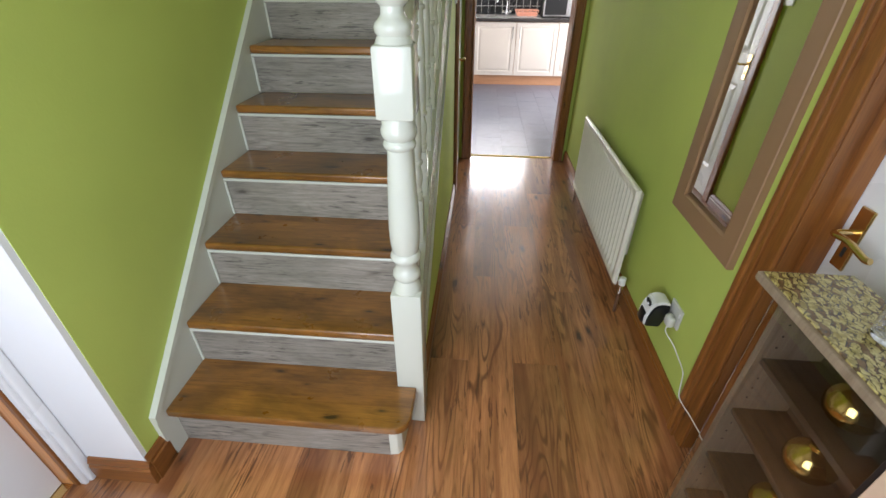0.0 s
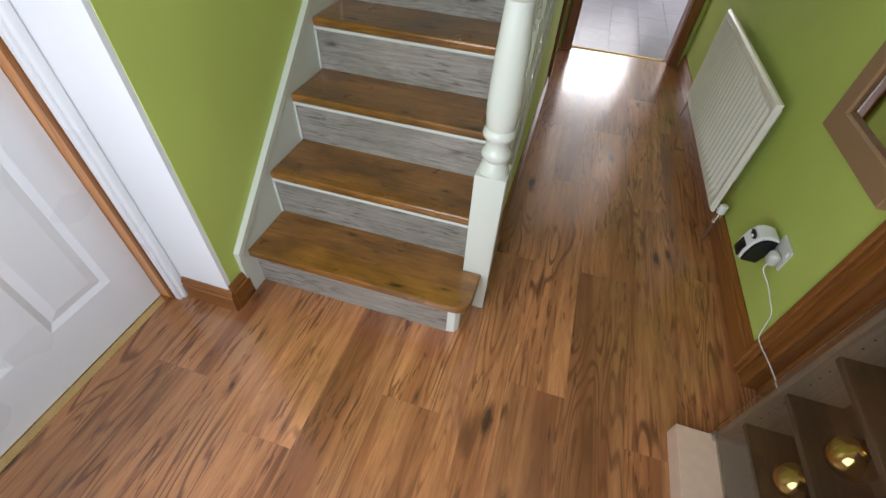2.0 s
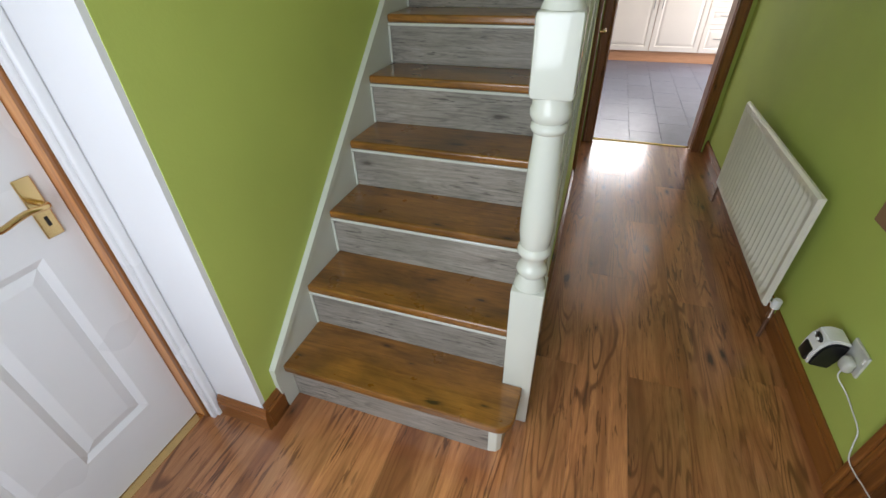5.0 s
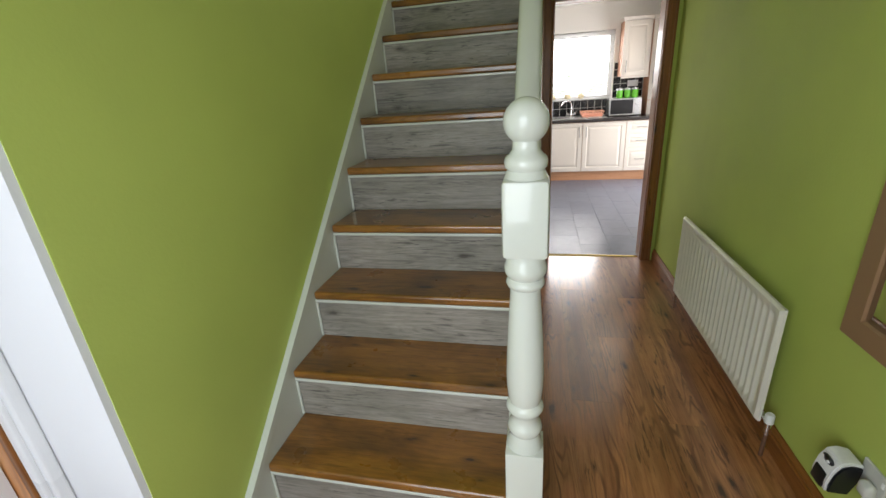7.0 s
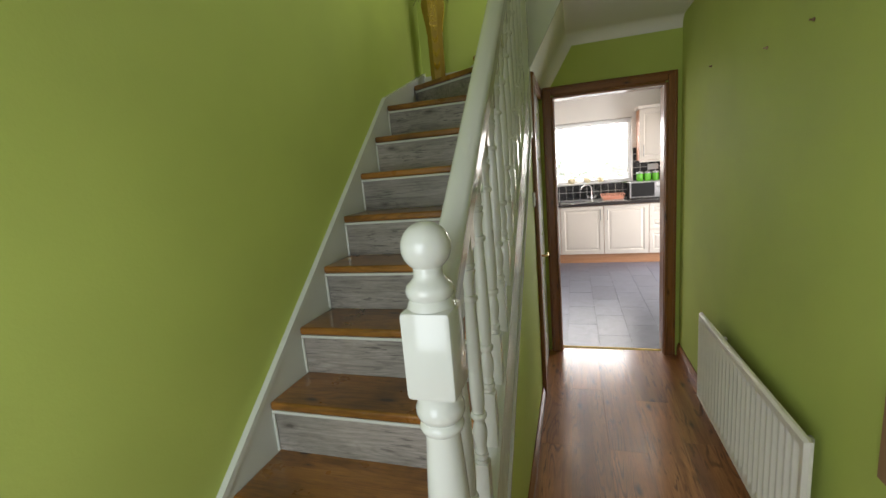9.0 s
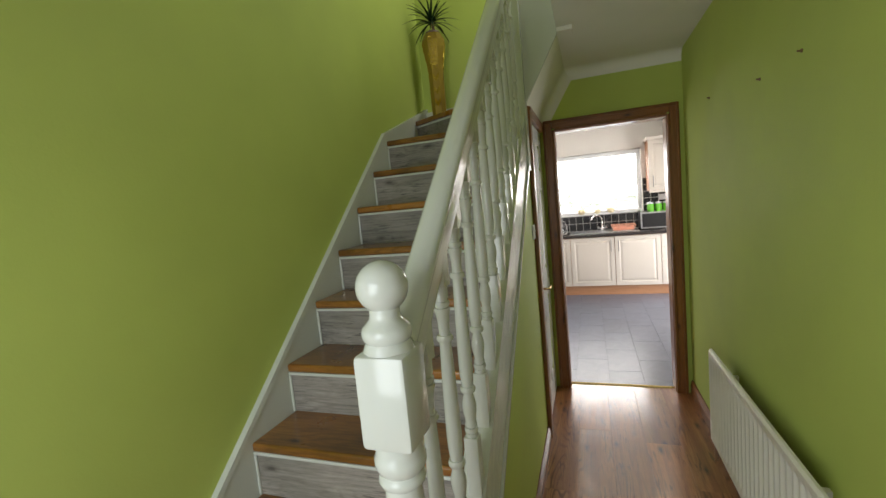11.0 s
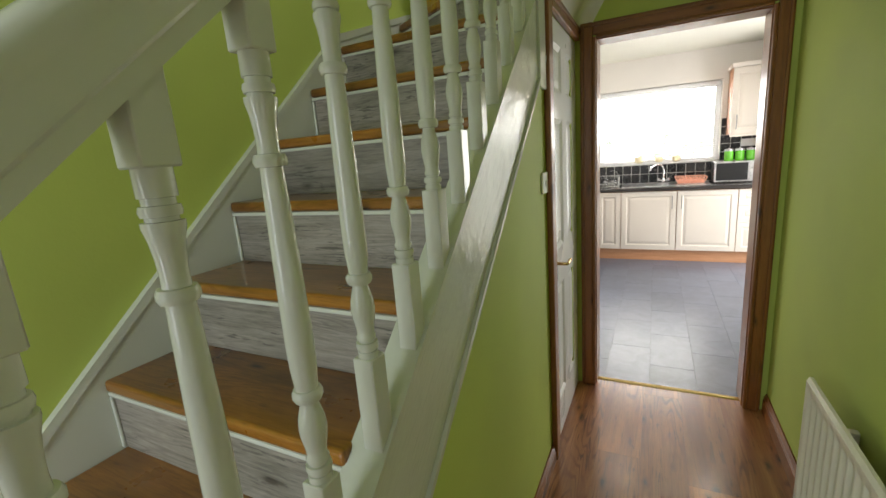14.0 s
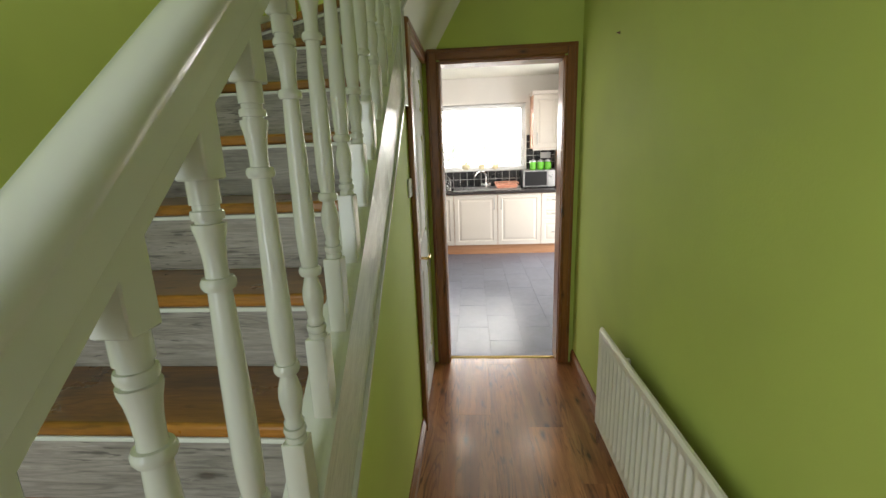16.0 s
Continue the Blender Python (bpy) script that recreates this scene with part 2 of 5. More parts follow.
HANDLE_STEEL = plain("dull_steel_handle", (0.26, 0.25, 0.24, 1), 0.35, 1.0, 0.1, 60)
CHROME = plain("chrome", (0.75, 0.75, 0.76, 1), 0.12, 1.0, 0.03)
BRASS = plain("polished_brass", (0.72, 0.52, 0.24, 1), 0.2, 1.0, 0.08)
GOLD = plain("gold_lustre", (0.52, 0.37, 0.11, 1), 0.10, 1.0, 0.08)
COPPER = plain("dull_copper_pipe", (0.30, 0.18, 0.12, 1), 0.4, 0.8)
BLACK = plain("black_plastic", (0.012, 0.012, 0.013, 1), 0.3)
WHITE_PLASTIC = plain("white_plastic", (0.78, 0.78, 0.76, 1), 0.3)
RAD = plain("radiator_enamel", (0.80, 0.77, 0.66, 1), 0.3, 0.0, 0.03, 14)
WORKTOP = plain("dark_speckled_worktop", (0.035, 0.028, 0.026, 1), 0.22, 0, 0.5, 300)
GROUT = plain("pale_grout", (0.62, 0.61, 0.58, 1), 0.8)
KGROUT = plain("floor_grout", (0.13, 0.135, 0.155, 1), 0.75)
SOCKET_PLASTIC = plain("aged_white_plastic", (0.60, 0.60, 0.54, 1), 0.4)
LIME = plain("lime_enamel", rgb(98, 178, 52), 0.25, 0, 0.05)
CORAL = plain("coral_plastic", rgb(232, 166, 140), 0.4)
CREAM = plain("cream_glaze", rgb(242, 228, 190), 0.25)
LEAF = plain("dark_green_leaf", (0.02, 0.05, 0.022, 1), 0.35, 0, 0.4, 40)
DARK = plain("dark_gap", (0.02, 0.018, 0.016, 1), 0.8)
TARMAC = plain("pale_paving", (0.30, 0.29, 0.28, 1), 0.85, 0, 0.25, 4, 0.3)
GLASS = glass("clear_glass")
MIRROR = plain("mirror_silver", (0.9, 0.9, 0.9, 1), 0.02, 1.0, 0.0, 1, 0.0)


def tile_material(name, base, vein, rough, scale):
    n = Nodes(name)
    v = n.coords((1, 1, 1))
    a = n.noise(v, scale, 6, 0.65, 1.2)
    oi = n.add("ShaderNodeObjectInfo")
    col = n.ramp(a, [(0.35, shade(base, 0.82)), (0.56, base), (0.68, vein)])
    per = n.ramp(oi.outputs["Random"], [(0, (0.86, 0.86, 0.86)), (1, (1.1, 1.1, 1.1))])
    col = n.mix(1.0, col, per, "MULTIPLY")
    n.bump(a, 0.05, 0.0006)
    r = n.t.nodes.new("ShaderNodeMapRange")
    n.link(a, r.inputs[0])
    r.inputs[3].default_value, r.inputs[4].default_value = rough * 0.9, rough * 1.12
    return n.done(col, r.outputs[0])


SLATE = tile_material("grey_slate_tile", (0.138, 0.150, 0.192, 1), (0.152, 0.164, 0.207, 1), 0.30, 7)
BLACK_TILE = tile_material("black_marbled_tile", (0.016, 0.016, 0.018, 1), (0.14, 0.14, 0.14, 1), 0.12, 22)


def mosaic():
    """Pressed leaves under varnish: gold leaves lying two ways on a tan ground with dark edges."""
    n = Nodes("pressed_leaf_top")
    v = n.coords((1, 1, 1), spread=False)
    w = n.noise(v, 45, 2)
    bend = n.ramp(w, [(0.3, (0, 0, 0)), (0.7, (1, 1, 1))])
    ground = n.ramp(n.noise(v, 60, 3), [(0.35, rgb(92, 70, 44)), (0.65, rgb(132, 106, 72))])
    leaf = n.ramp(n.noise(v, 90, 2), [(0.35, rgb(150, 134, 78)), (0.6, rgb(196, 180, 116))])
    col = ground
    for turn, size in ((0.7, 62.0), (-0.5, 74.0), (1.7, 80.0)):
        mp = n.add("ShaderNodeMapping", Scale=(1.0, 0.42, 1.0), Rotation=(0, 0, turn), Location=(turn, 0.3 * turn, 0))
        n.link(n.mix(0.012, v, bend, "ADD"), mp.inputs[0])
        vor = n.add("ShaderNodeTexVoronoi", Scale=size)
        vor.voronoi_dimensions = "2D"
        n.link(mp.outputs[0], vor.inputs["Vector"])
        col = n.mix(n.ramp(vor.outputs["Distance"], [(0.36, (1, 1, 1)), (0.42, (0, 0, 0))]), col, rgb(58, 44, 26))
        col = n.mix(n.ramp(vor.outputs["Distance"], [(0.30, (1, 1, 1)), (0.35, (0, 0, 0))]), col, leaf)
    return n.done(col, 0.22, 0.0, 0.4, 0.08)


MOSAIC = mosaic()


def sequins():
    n = Nodes("gold_sequin")
    v = n.coords((1, 1, 1), spread=False)
    vor = n.add("ShaderNodeTexVoronoi", Scale=130.0)
    n.link(v, vor.inputs["Vector"])
    n.bump(vor.outputs["Distance"], 0.9, 0.004)
    return n.done(n.ramp(vor.outputs["Distance"], [(0.2, (0.95, 0.70, 0.10, 1)), (0.7, (0.60, 0.38, 0.03, 1))]), 0.25, 0.5)


SEQUIN = sequins()
VASE_GREY = plain("taupe_ceramic", rgb(158, 130, 52), 0.3, 0.3)
VASE_GOLD = plain("gold_painted_ceramic", rgb(190, 152, 30), 0.3, 0.6)


def daylight_sheet():
    n = Nodes("bright_overcast_garden")
    v = n.coords((1, 1, 1), spread=False)
    a = n.noise(v, 5.5, 5, 0.7)
    sep = n.t.nodes.new("ShaderNodeSeparateXYZ")
    n.link(v, sep.inputs[0])
    rise = n.t.nodes.new("ShaderNodeMapRange")
    n.link(sep.outputs[2], rise.inputs[0])
    for k, value in zip((1, 2, 3, 4), (1.3, 2.1, -0.02, 0.30)):
        rise.inputs[k].default_value = value
    both = n.t.nodes.new("ShaderNodeMath")
    n.link(a, both.inputs[0])
    n.link(rise.outputs[0], both.inputs[1])
    col = n.ramp(both.outputs[0], [(0.44, (0.022, 0.034, 0.020, 1)), (0.50, (0.10, 0.11, 0.09, 1)), (0.57, (1, 1, 1, 1))])
    n.b.inputs["Base Color"].default_value = (0, 0, 0, 1)
    n.link(col, n.b.inputs["Emission Color"])
    n.b.inputs["Emission Strength"].default_value = WINDOW
    return n.m


# ---- mesh helpers ----
def link_mesh(name, bm, material, parent=None, label="", smooth=False):
    me = bpy.data.meshes.new(name)
    bmesh.ops.recalc_face_normals(bm, faces=bm.faces)
    bm.to_mesh(me)
    bm.free()
    if smooth:
        me.polygons.foreach_set("use_smooth", [True] * len(me.polygons))
        me.set_sharp_from_angle(angle=radians(38))
    me.materials.append(material)
    ob = new(name, me)
    if parent is not None:
        ob.parent = parent
    if label:
        ob["label"] = label
    return ob


def part(name, bm, material, parent, label="", smooth=False):
    return link_mesh(name, bm, material, parent, label, smooth)


def thing(name, label, category, group="", kind="", at=(0, 0, 0)):
    ob = new(name)
    ob.location = at
    ob.empty_display_size = 0.1
    return tagged(ob, label, category, group, kind)


def setting(name, bm, material, label, category, smooth=False):
    return tagged(link_mesh(name, bm, material, None, "", smooth), label, category, "", "structure")


def add_box(bm, x0, x1, y0, y1, z0, z1, bevel=0.0, seg=2, m=None):
    r = bmesh.ops.create_cube(bm, size=1, matrix=Matrix.Translation(((x0 + x1) / 2, (y0 + y1) / 2, (z0 + z1) / 2)) @ Matrix.Diagonal((x1 - x0, y1 - y0, z1 - z0, 1)))
    vs = r["verts"]
    if bevel:
        es = list({e for v in vs for e in v.link_edges})
        out = bmesh.ops.bevel(bm, geom=es, offset=bevel, segments=seg, profile=0.5, affect="EDGES")
        vs = list({v for f in out["faces"] for v in f.verts} | {v for v in vs if v.is_valid})
    if m is not None:
        bmesh.ops.transform(bm, matrix=m, verts=vs)
    return bm


def box(x0, x1, y0, y1, z0, z1, bevel=0.0, seg=2):
    return add_box(bmesh.new(), x0, x1, y0, y1, z0, z1, bevel, seg)


def add_prism(bm, pts, axis, a, b):
    """A flat outline in the two other axes, thickened from a to b along one axis."""
    def at(p, c):
        return {"x": (c, p[0], p[1]), "y": (p[0], c, p[1]), "z": (p[0], p[1], c)}[axis]
    lo = [bm.verts.new(at(p, a)) for p in pts]
    hi = [bm.verts.new(at(p, b)) for p in pts]
    bm.faces.new(lo)
    bm.faces.new(hi)
    for i in range(len(pts)):
        j = (i + 1) % len(pts)
        bm.faces.new((lo[i], lo[j], hi[j], hi[i]))
    return bm


def prism(pts, axis, a, b, bevel=0.0):
    bm = add_prism(bmesh.new(), pts, axis, a, b)
    if bevel:
        bmesh.ops.recalc_face_normals(bm, faces=bm.faces)
        bmesh.ops.bevel(bm, geom=bm.edges[:], offset=bevel, segments=2, profile=0.5, affect="EDGES")
    return bm


def add_lathe(bm, profile, cx=0, cy=0, seg=24):
    """A turned shape: (radius, height) from bottom to top."""
    rings = []
    for r, z in profile:
        rings.append([bm.verts.new((cx + r * math.cos(2 * math.pi * i / seg), cy + r * math.sin(2 * math.pi * i / seg), z)) for i in range(seg)])
    for a, b in zip(rings, rings[1:]):
        for i in range(seg):
            j = (i + 1) % seg
            bm.faces.new((a[i], a[j], b[j], b[i]))
    bm.faces.new(rings[0][::-1])
    bm.faces.new(rings[-1])
    return bm


def lathe(profile, cx=0, cy=0, seg=24):
    return add_lathe(bmesh.new(), profile, cx, cy, seg)


def add_tube(bm, pts, r, seg=8):
    """A round bar along a line of points."""
    rings = []
    pts = [Vector(p) for p in pts]
    for i, p in enumerate(pts):
        d = (pts[min(i + 1, len(pts) - 1)] - pts[max(i - 1, 0)]).normalized()
        u = d.orthogonal().normalized() if not rings else (u - d * u.dot(d)).normalized()
        w = d.cross(u)
        rings.append([bm.verts.new(p + (u * math.cos(2 * math.pi * k / seg) + w * math.sin(2 * math.pi * k / seg)) * r) for k in range(seg)])
    for a, b in zip(rings, rings[1:]):
        for k in range(seg):
            j = (k + 1) % seg
            bm.faces.new((a[k], a[j], b[j], b[k]))
    bm.faces.new(rings[0])
    bm.faces.new(rings[-1])
    return bm


def tube(pts, r, seg=8):
    return add_tube(bmesh.new(), pts, r, seg)


def smooth_line(pts, n=6):
    """Points along a soft curve through the given ones."""
    pts = [Vector(p) for p in pts]
    out = []
    for i in range(len(pts) - 1):
        a, b, c, d = pts[max(i - 1, 0)], pts[i], pts[i + 1], pts[min(i + 2, len(pts) - 1)]
        for k in range(n):
            t = k / n
            out.append(0.5 * (2 * b + (c - a) * t + (2 * a - 5 * b + 4 * c - d) * t * t + (3 * b - a - 3 * c + d) * t ** 3))
    return out + [pts[-1]]


def sweep(section, axis, a, b):
    """A moulding: a section outline in the two other axes, run along an axis."""
    return add_prism(bmesh.new(), section, axis, a, b)


# ---- structure ----
WR, WL, WE, CEIL = 0.945, -0.86, 4.04, 2.42      # right wall, stair wall, end wall, ceiling
RISE, GO, Y1 = 0.195, 0.2213, 1.09               # stair rise, going, first nosing
SLOPE = RISE / GO


def cap(y):
    """Height of the outer string's top."""
    return 0.985 + SLOPE * (y - 2.02)


bm = bmesh.new()
add_box(bm, -40, 40, -60, -0.25, -0.35, -0.16)
add_box(bm, -40, 40, 8.05, 60, -0.35, -0.16)
setting("ground", bm, TARMAC, "pale paving outside the house", "ground")
floor = setting("floor", box(-1.30, 1.10, -0.25, 4.112, -0.16, -0.013), DARK, "wood laminate hall floor of long planks", "floor")
kfloor = setting("kitchen_floor", box(-0.95, 1.95, 4.122, 8.05, -0.16, -0.005), KGROUT, "grey slate tile kitchen floor", "floor")

bm = box(-1.30, -1.10, -0.25, 0.155, 0, CEIL)
add_box(bm, -1.30, -1.10, 0.155, 0.932, 2.03, CEIL)
add_box(bm, -1.30, -1.10, 0.932, 0.982, 0, CEIL)
setting("wall_left", bm, WHITE_WALL, "white plaster wall around the hall door", "wall")
setting("wall_stair", box(-1.30, WL, 0.986, 3.87, 0, 5.0), GREEN, "lime green wall beside the staircase", "wall")
setting("wall_return", box(-1.098, WL - 0.002, 0.969, 0.986, 0, 5.0), WHITE_WALL, "white painted end of the stair wall", "wall")
bm = box(-1.30, -0.022, 3.87, 4.04, 0, 5.0)
add_box(bm, -0.022, 1.10, 3.87, 4.04, 2.72, 5.0)
setting("wall_stair_end", bm, GREEN, "lime green wall at the turn of the stairs", "wall")
bm = box(-0.022, 0.076, WE, 4.16, 0, 2.72)
add_box(bm, 0.852, WR, WE, 4.16, 0, 2.72)
add_box(bm, 0.076, 0.852, WE, 4.16, 2.006, 2.72)
setting("wall_end", bm, GREEN, "lime green wall around the kitchen doorway", "wall")
bm = box(WR, 1.09, 1.255, 4.16, 0, 3.3)
add_box(bm, WR, 1.09, 1.255, 2.7, 3.3, 5.0)
add_box(bm, WR, 1.09, 3.7, 4.16, 3.3, 5.0)
add_box(bm, WR, 1.09, 2.7, 3.7, 4.4, 5.0)
add_box(bm, WR, 1.09, 0.47, 1.255, 2.02, 5.0)
add_box(bm, WR, 1.09, -0.25, 0.47, 0, 5.0)
setting("wall_right", bm, GREEN, "lime green hall wall with the radiator", "wall")
bm = box(-1.10, -0.92, -0.25, 0.05, 0, CEIL)
add_box(bm, 0.30, WR, -0.25, 0.05, 0, CEIL)
add_box(bm, -0.92, 0.30, -0.25, 0.05, 2.1, CEIL)
setting("wall_front", bm, WHITE_WALL, "white wall around the open front doorway", "wall")
bm = box(-1.30, WR, 0.85, 1.0, 2.7, 5.0)
setting("wall_landing", bm, WHITE_WALL, "white landing wall above the entrance", "wall")
setting("ceiling", box(0.188, WR, 0.05, WE, CEIL, 2.70), CEILING, "white ceiling over the hall", "ceiling")
setting("ceiling_entrance", box(-1.10, 0.188, 0.05, 0.995, CEIL, 2.70), CEILING, "white ceiling over the entrance", "ceiling")
setting("ceiling_landing", box(-1.30, 1.10, 0.85, 4.04, 5.0, 5.1), CEILING, "white ceiling above the stairwell", "ceiling")
setting("landing_floor", box(-0.02, 0.188, 3.225, 3.87, 2.55, 2.70), CEILING, "landing floor above the kitchen door", "floor")
setting("soffit", prism([(-0.022, 2.075), (0.188, CEIL), (0.188, 2.53), (-0.022, 2.2)], "y", 3.222, WE), CEILING, "sloping white soffit under the turning stairs", "ceiling")
setting("fascia_board", prism([(-0.005, 2.06), (0.186, 2.40), (0.186, 2.80), (-0.005, 2.80)], "y", 3.203, 3.220), GLOSS, "white gloss board at the stair turn", "trim")
setting("ceiling_patch", box(0.190, 0.27, 3.16, 3.24, CEIL - 0.025, CEIL - 0.002, 0.003), CEILING, "white painted block at the ceiling edge", "trim")

# concave coving on the end wall, level and then down the slope
bm = bmesh.new()
sec = [(0, 0), (-0.075, 0)] + [(-0.075 * (1 - math.sin(a)), -0.075 * (1 - math.cos(a))) for a in [i * math.pi / 12 for i in range(1, 6)]] + [(0, -0.075)]
add_prism(bm, [(WE - 0.001 + p, CEIL - 0.002 + q) for p, q in sec], "x", 0.188, WR - 0.002)
up = Vector((0.21, 0, CEIL - 2.075)).normalized()
nrm = Vector((up.z, 0, -up.x))
rings = []
for d in (0.0, 0.40):
    base = Vector((0.186, WE - 0.001, CEIL - 0.004)) - up * d
    rings.append([bm.verts.new(base + Vector((0, p, 0)) + nrm * (-q)) for p, q in sec])
bm.faces.new(rings[0])
bm.faces.new(rings[1])
for i in range(len(sec)):
    j = (i + 1) % len(sec)
    bm.faces.new((rings[0][i], rings[0][j], rings[1][j], rings[1][i]))
setting("coving", bm, CEILING, "plain white plaster coving above the doorway", "trim", True)

# wall under the stairs, with the cupboard door opening
bm = prism([(1.345, 0), (3.30, 0), (3.30, 1.78), (3.2, cap(3.2) - 0.2), (1.345, cap(1.345) - 0.2)], "x", -0.075, -0.020)
add_box(bm, -0.075, -0.020, 3.262, WE, 2.0, 2.2)
setting("wall_understairs", bm, GREEN, "lime green wall below the stair string", "wall")


def skirting(name, axis, a, b, face, sign, h=0.105, material=None):
    """Moulded skirting on a wall face: sign says to which side it stands out."""
    s = [(0, 0), (0.018, 0), (0.018, h - 0.035), (0.013, h - 0.028), (0.015, h - 0.018), (0.008, h - 0.006), (0.006, h), (0, h)]
    return setting(name, add_prism(bmesh.new(), [(face + sign * (p + 0.0005), z + 0.0005) for p, z in s], axis, a, b), material or PINE_Y, "stained pine skirting board along the wall", "baseboard")


skirting("baseboard_right", "y", 1.336, 4.02, WR, -1)
skirting("baseboard_understairs", "y", 1.346, 3.268, -0.020, 1, 0.085)
skirting("baseboard_return", "x", -1.06, -0.846, 0.969, -1, 0.10, PINE_X)
skirting("baseboard_corner", "y", 0.970, 1.055, WL, 1, 0.12)


def architrave(name, label, pieces, material, bevel=0.006):
    """Door casing: a board or bead for each piece."""
    a = thing(name, label, "trim", kind="structure")
    for p in pieces:
        slim = min(p[1] - p[0], p[3] - p[2]) < 0.0125
        part("bead" if slim else "board", box(*p, min(bevel, 0.003) if slim else bevel), material, a)
    return a


# kitchen doorway: lining and architrave
architrave("architrave_kitchen", "stained pine architrave round the kitchen doorway", [
    (0.006, 0.071, 4.020, WE - 0.001, 0, 2.08), (0.071, 0.088, 4.014, WE + 0.0, 0, 2.006), (0.012, 0.026, 4.012, 4.022, 0, 2.07),
    (0.857, 0.917, 4.020, WE - 0.001, 0, 2.08), (0.840, 0.857, 4.014, WE, 0, 2.006), (0.898, 0.911, 4.012, 4.022, 0, 2.07)], PINE)
architrave("architrave_kitchen_head", "stained pine head over the kitchen doorway", [
    (0.071, 0.857, 4.021, WE - 0.001, 2.016, 2.079), (0.088, 0.840, 4.015, WE, 1.999, 2.016), (0.026, 0.898, 4.013, 4.022, 2.055, 2.069)], PINE_X)
architrave("door_lining_kitchen", "stained pine lining of the kitchen doorway", [
    (0.080, 0.092, WE + 0.001, 4.075, 0, 1.994), (0.836, 0.848, WE + 0.001, 4.075, 0, 1.994)], PINE, 0.002)
architrave("door_lining_kitchen_inner", "stained pine inner lining of the kitchen doorway", [
    (0.076, 0.090, 4.076, 4.20, 0, 1.994), (0.838, 0.852, 4.076, 4.20, 0, 1.994), (0.076, 0.852, 4.076, 4.20, 1.995, 2.006)], PINE, 0.002)
architrave("door_lining_kitchen_head", "stained pine lining over the kitchen doorway", [(0.080, 0.848, WE + 0.001, 4.075, 1.994, 2.004)], PINE_X, 0.002)
bm = prism([(4.098, 0.0), (4.102, 0.006), (4.112, 0.009), (4.124, 0.006), (4.128, 0.0)], "x", 0.091, 0.837)
setting("threshold_strip", bm, BRASS, "gold metal threshold strip between floors", "trim")

# cupboard door casing
architrave("architrave_cupboard", "dark stained pine casing beside the cupboard door", [(-0.0195, 0.006, 3.272, 3.345, 0, 2.06)], PINE)
architrave("architrave_cupboard_head", "stained pine casing over the cupboard door", [
    (-0.0195, 0.006, 3.346, 4.018, 1.997, 2.06), (-0.012, 0.012, 3.274, 4.018, 2.035, 2.058)], PINE_Y, 0.005)

# right-hand door casing and lining
architrave("architrave_right", "stained pine architrave beside the side door", [
    (0.930, WR - 0.0005, 1.236, 1.334, 0, 2.11), (0.918, 0.931, 1.306, 1.331, 0, 2.105), (0.921, 0.931, 1.284, 1.302, 0, 2.1),
    (0.925, WR - 0.0005, 0.38, 0.489, 0, 2.11)], PINE)
architrave("architrave_right_head", "stained pine architrave over the side door", [(0.926, WR - 0.0005, 0.49, 1.235, 2.016, 2.11)], PINE_Y)
architrave("door_lining_right", "stained pine lining of the side door", [(WR + 0.0005, 1.09, 1.240, 1.2545, 0, 2.018), (WR + 0.0005, 1.09, 0.4705, 0.485, 0, 2.018),
    (0.985, 1.03, 1.222, 1.242, 0, 2.02)], PINE, 0.002)

# left-hand door frame
architrave("door_lining_left", "orange pine lining of the hall door", [(-1.22, -1.122, 0.924, 0.967, 0, 2.03), (-1.22, -1.122, 0.118, 0.158, 0, 2.03)], ORANGE_PINE, 0.003)
architrave("architrave_left", "stained pine edge of the hall door frame", [(-1.119, -1.099, 0.921, 0.967, 0, 2.05), (-1.119, -1.099, 0.118, 0.16, 0, 2.05)], PINE, 0.004)
architrave("door_lining_left_head", "orange pine lining over the hall door", [(-1.22, -1.10, 0.158, 0.924, 2.0, 2.03)], ORANGE_PINE, 0.003)
bm = box(-1.0985, -1.064, 0.938, 0.9685, 0, 2.06, 0.008, 3)
add_box(bm, -1.0985, -1.076, 0.926, 0.940, 0, 2.05, 0.004)
setting("architrave_left_white", bm, SATIN, "white painted moulding beside the hall door", "trim")
setting("threshold_left", box(-1.2, -1.125, 0.16, 0.923, -0.012, 0.003, 0.002), BRASS, "thin brass strip under the hall door", "trim")


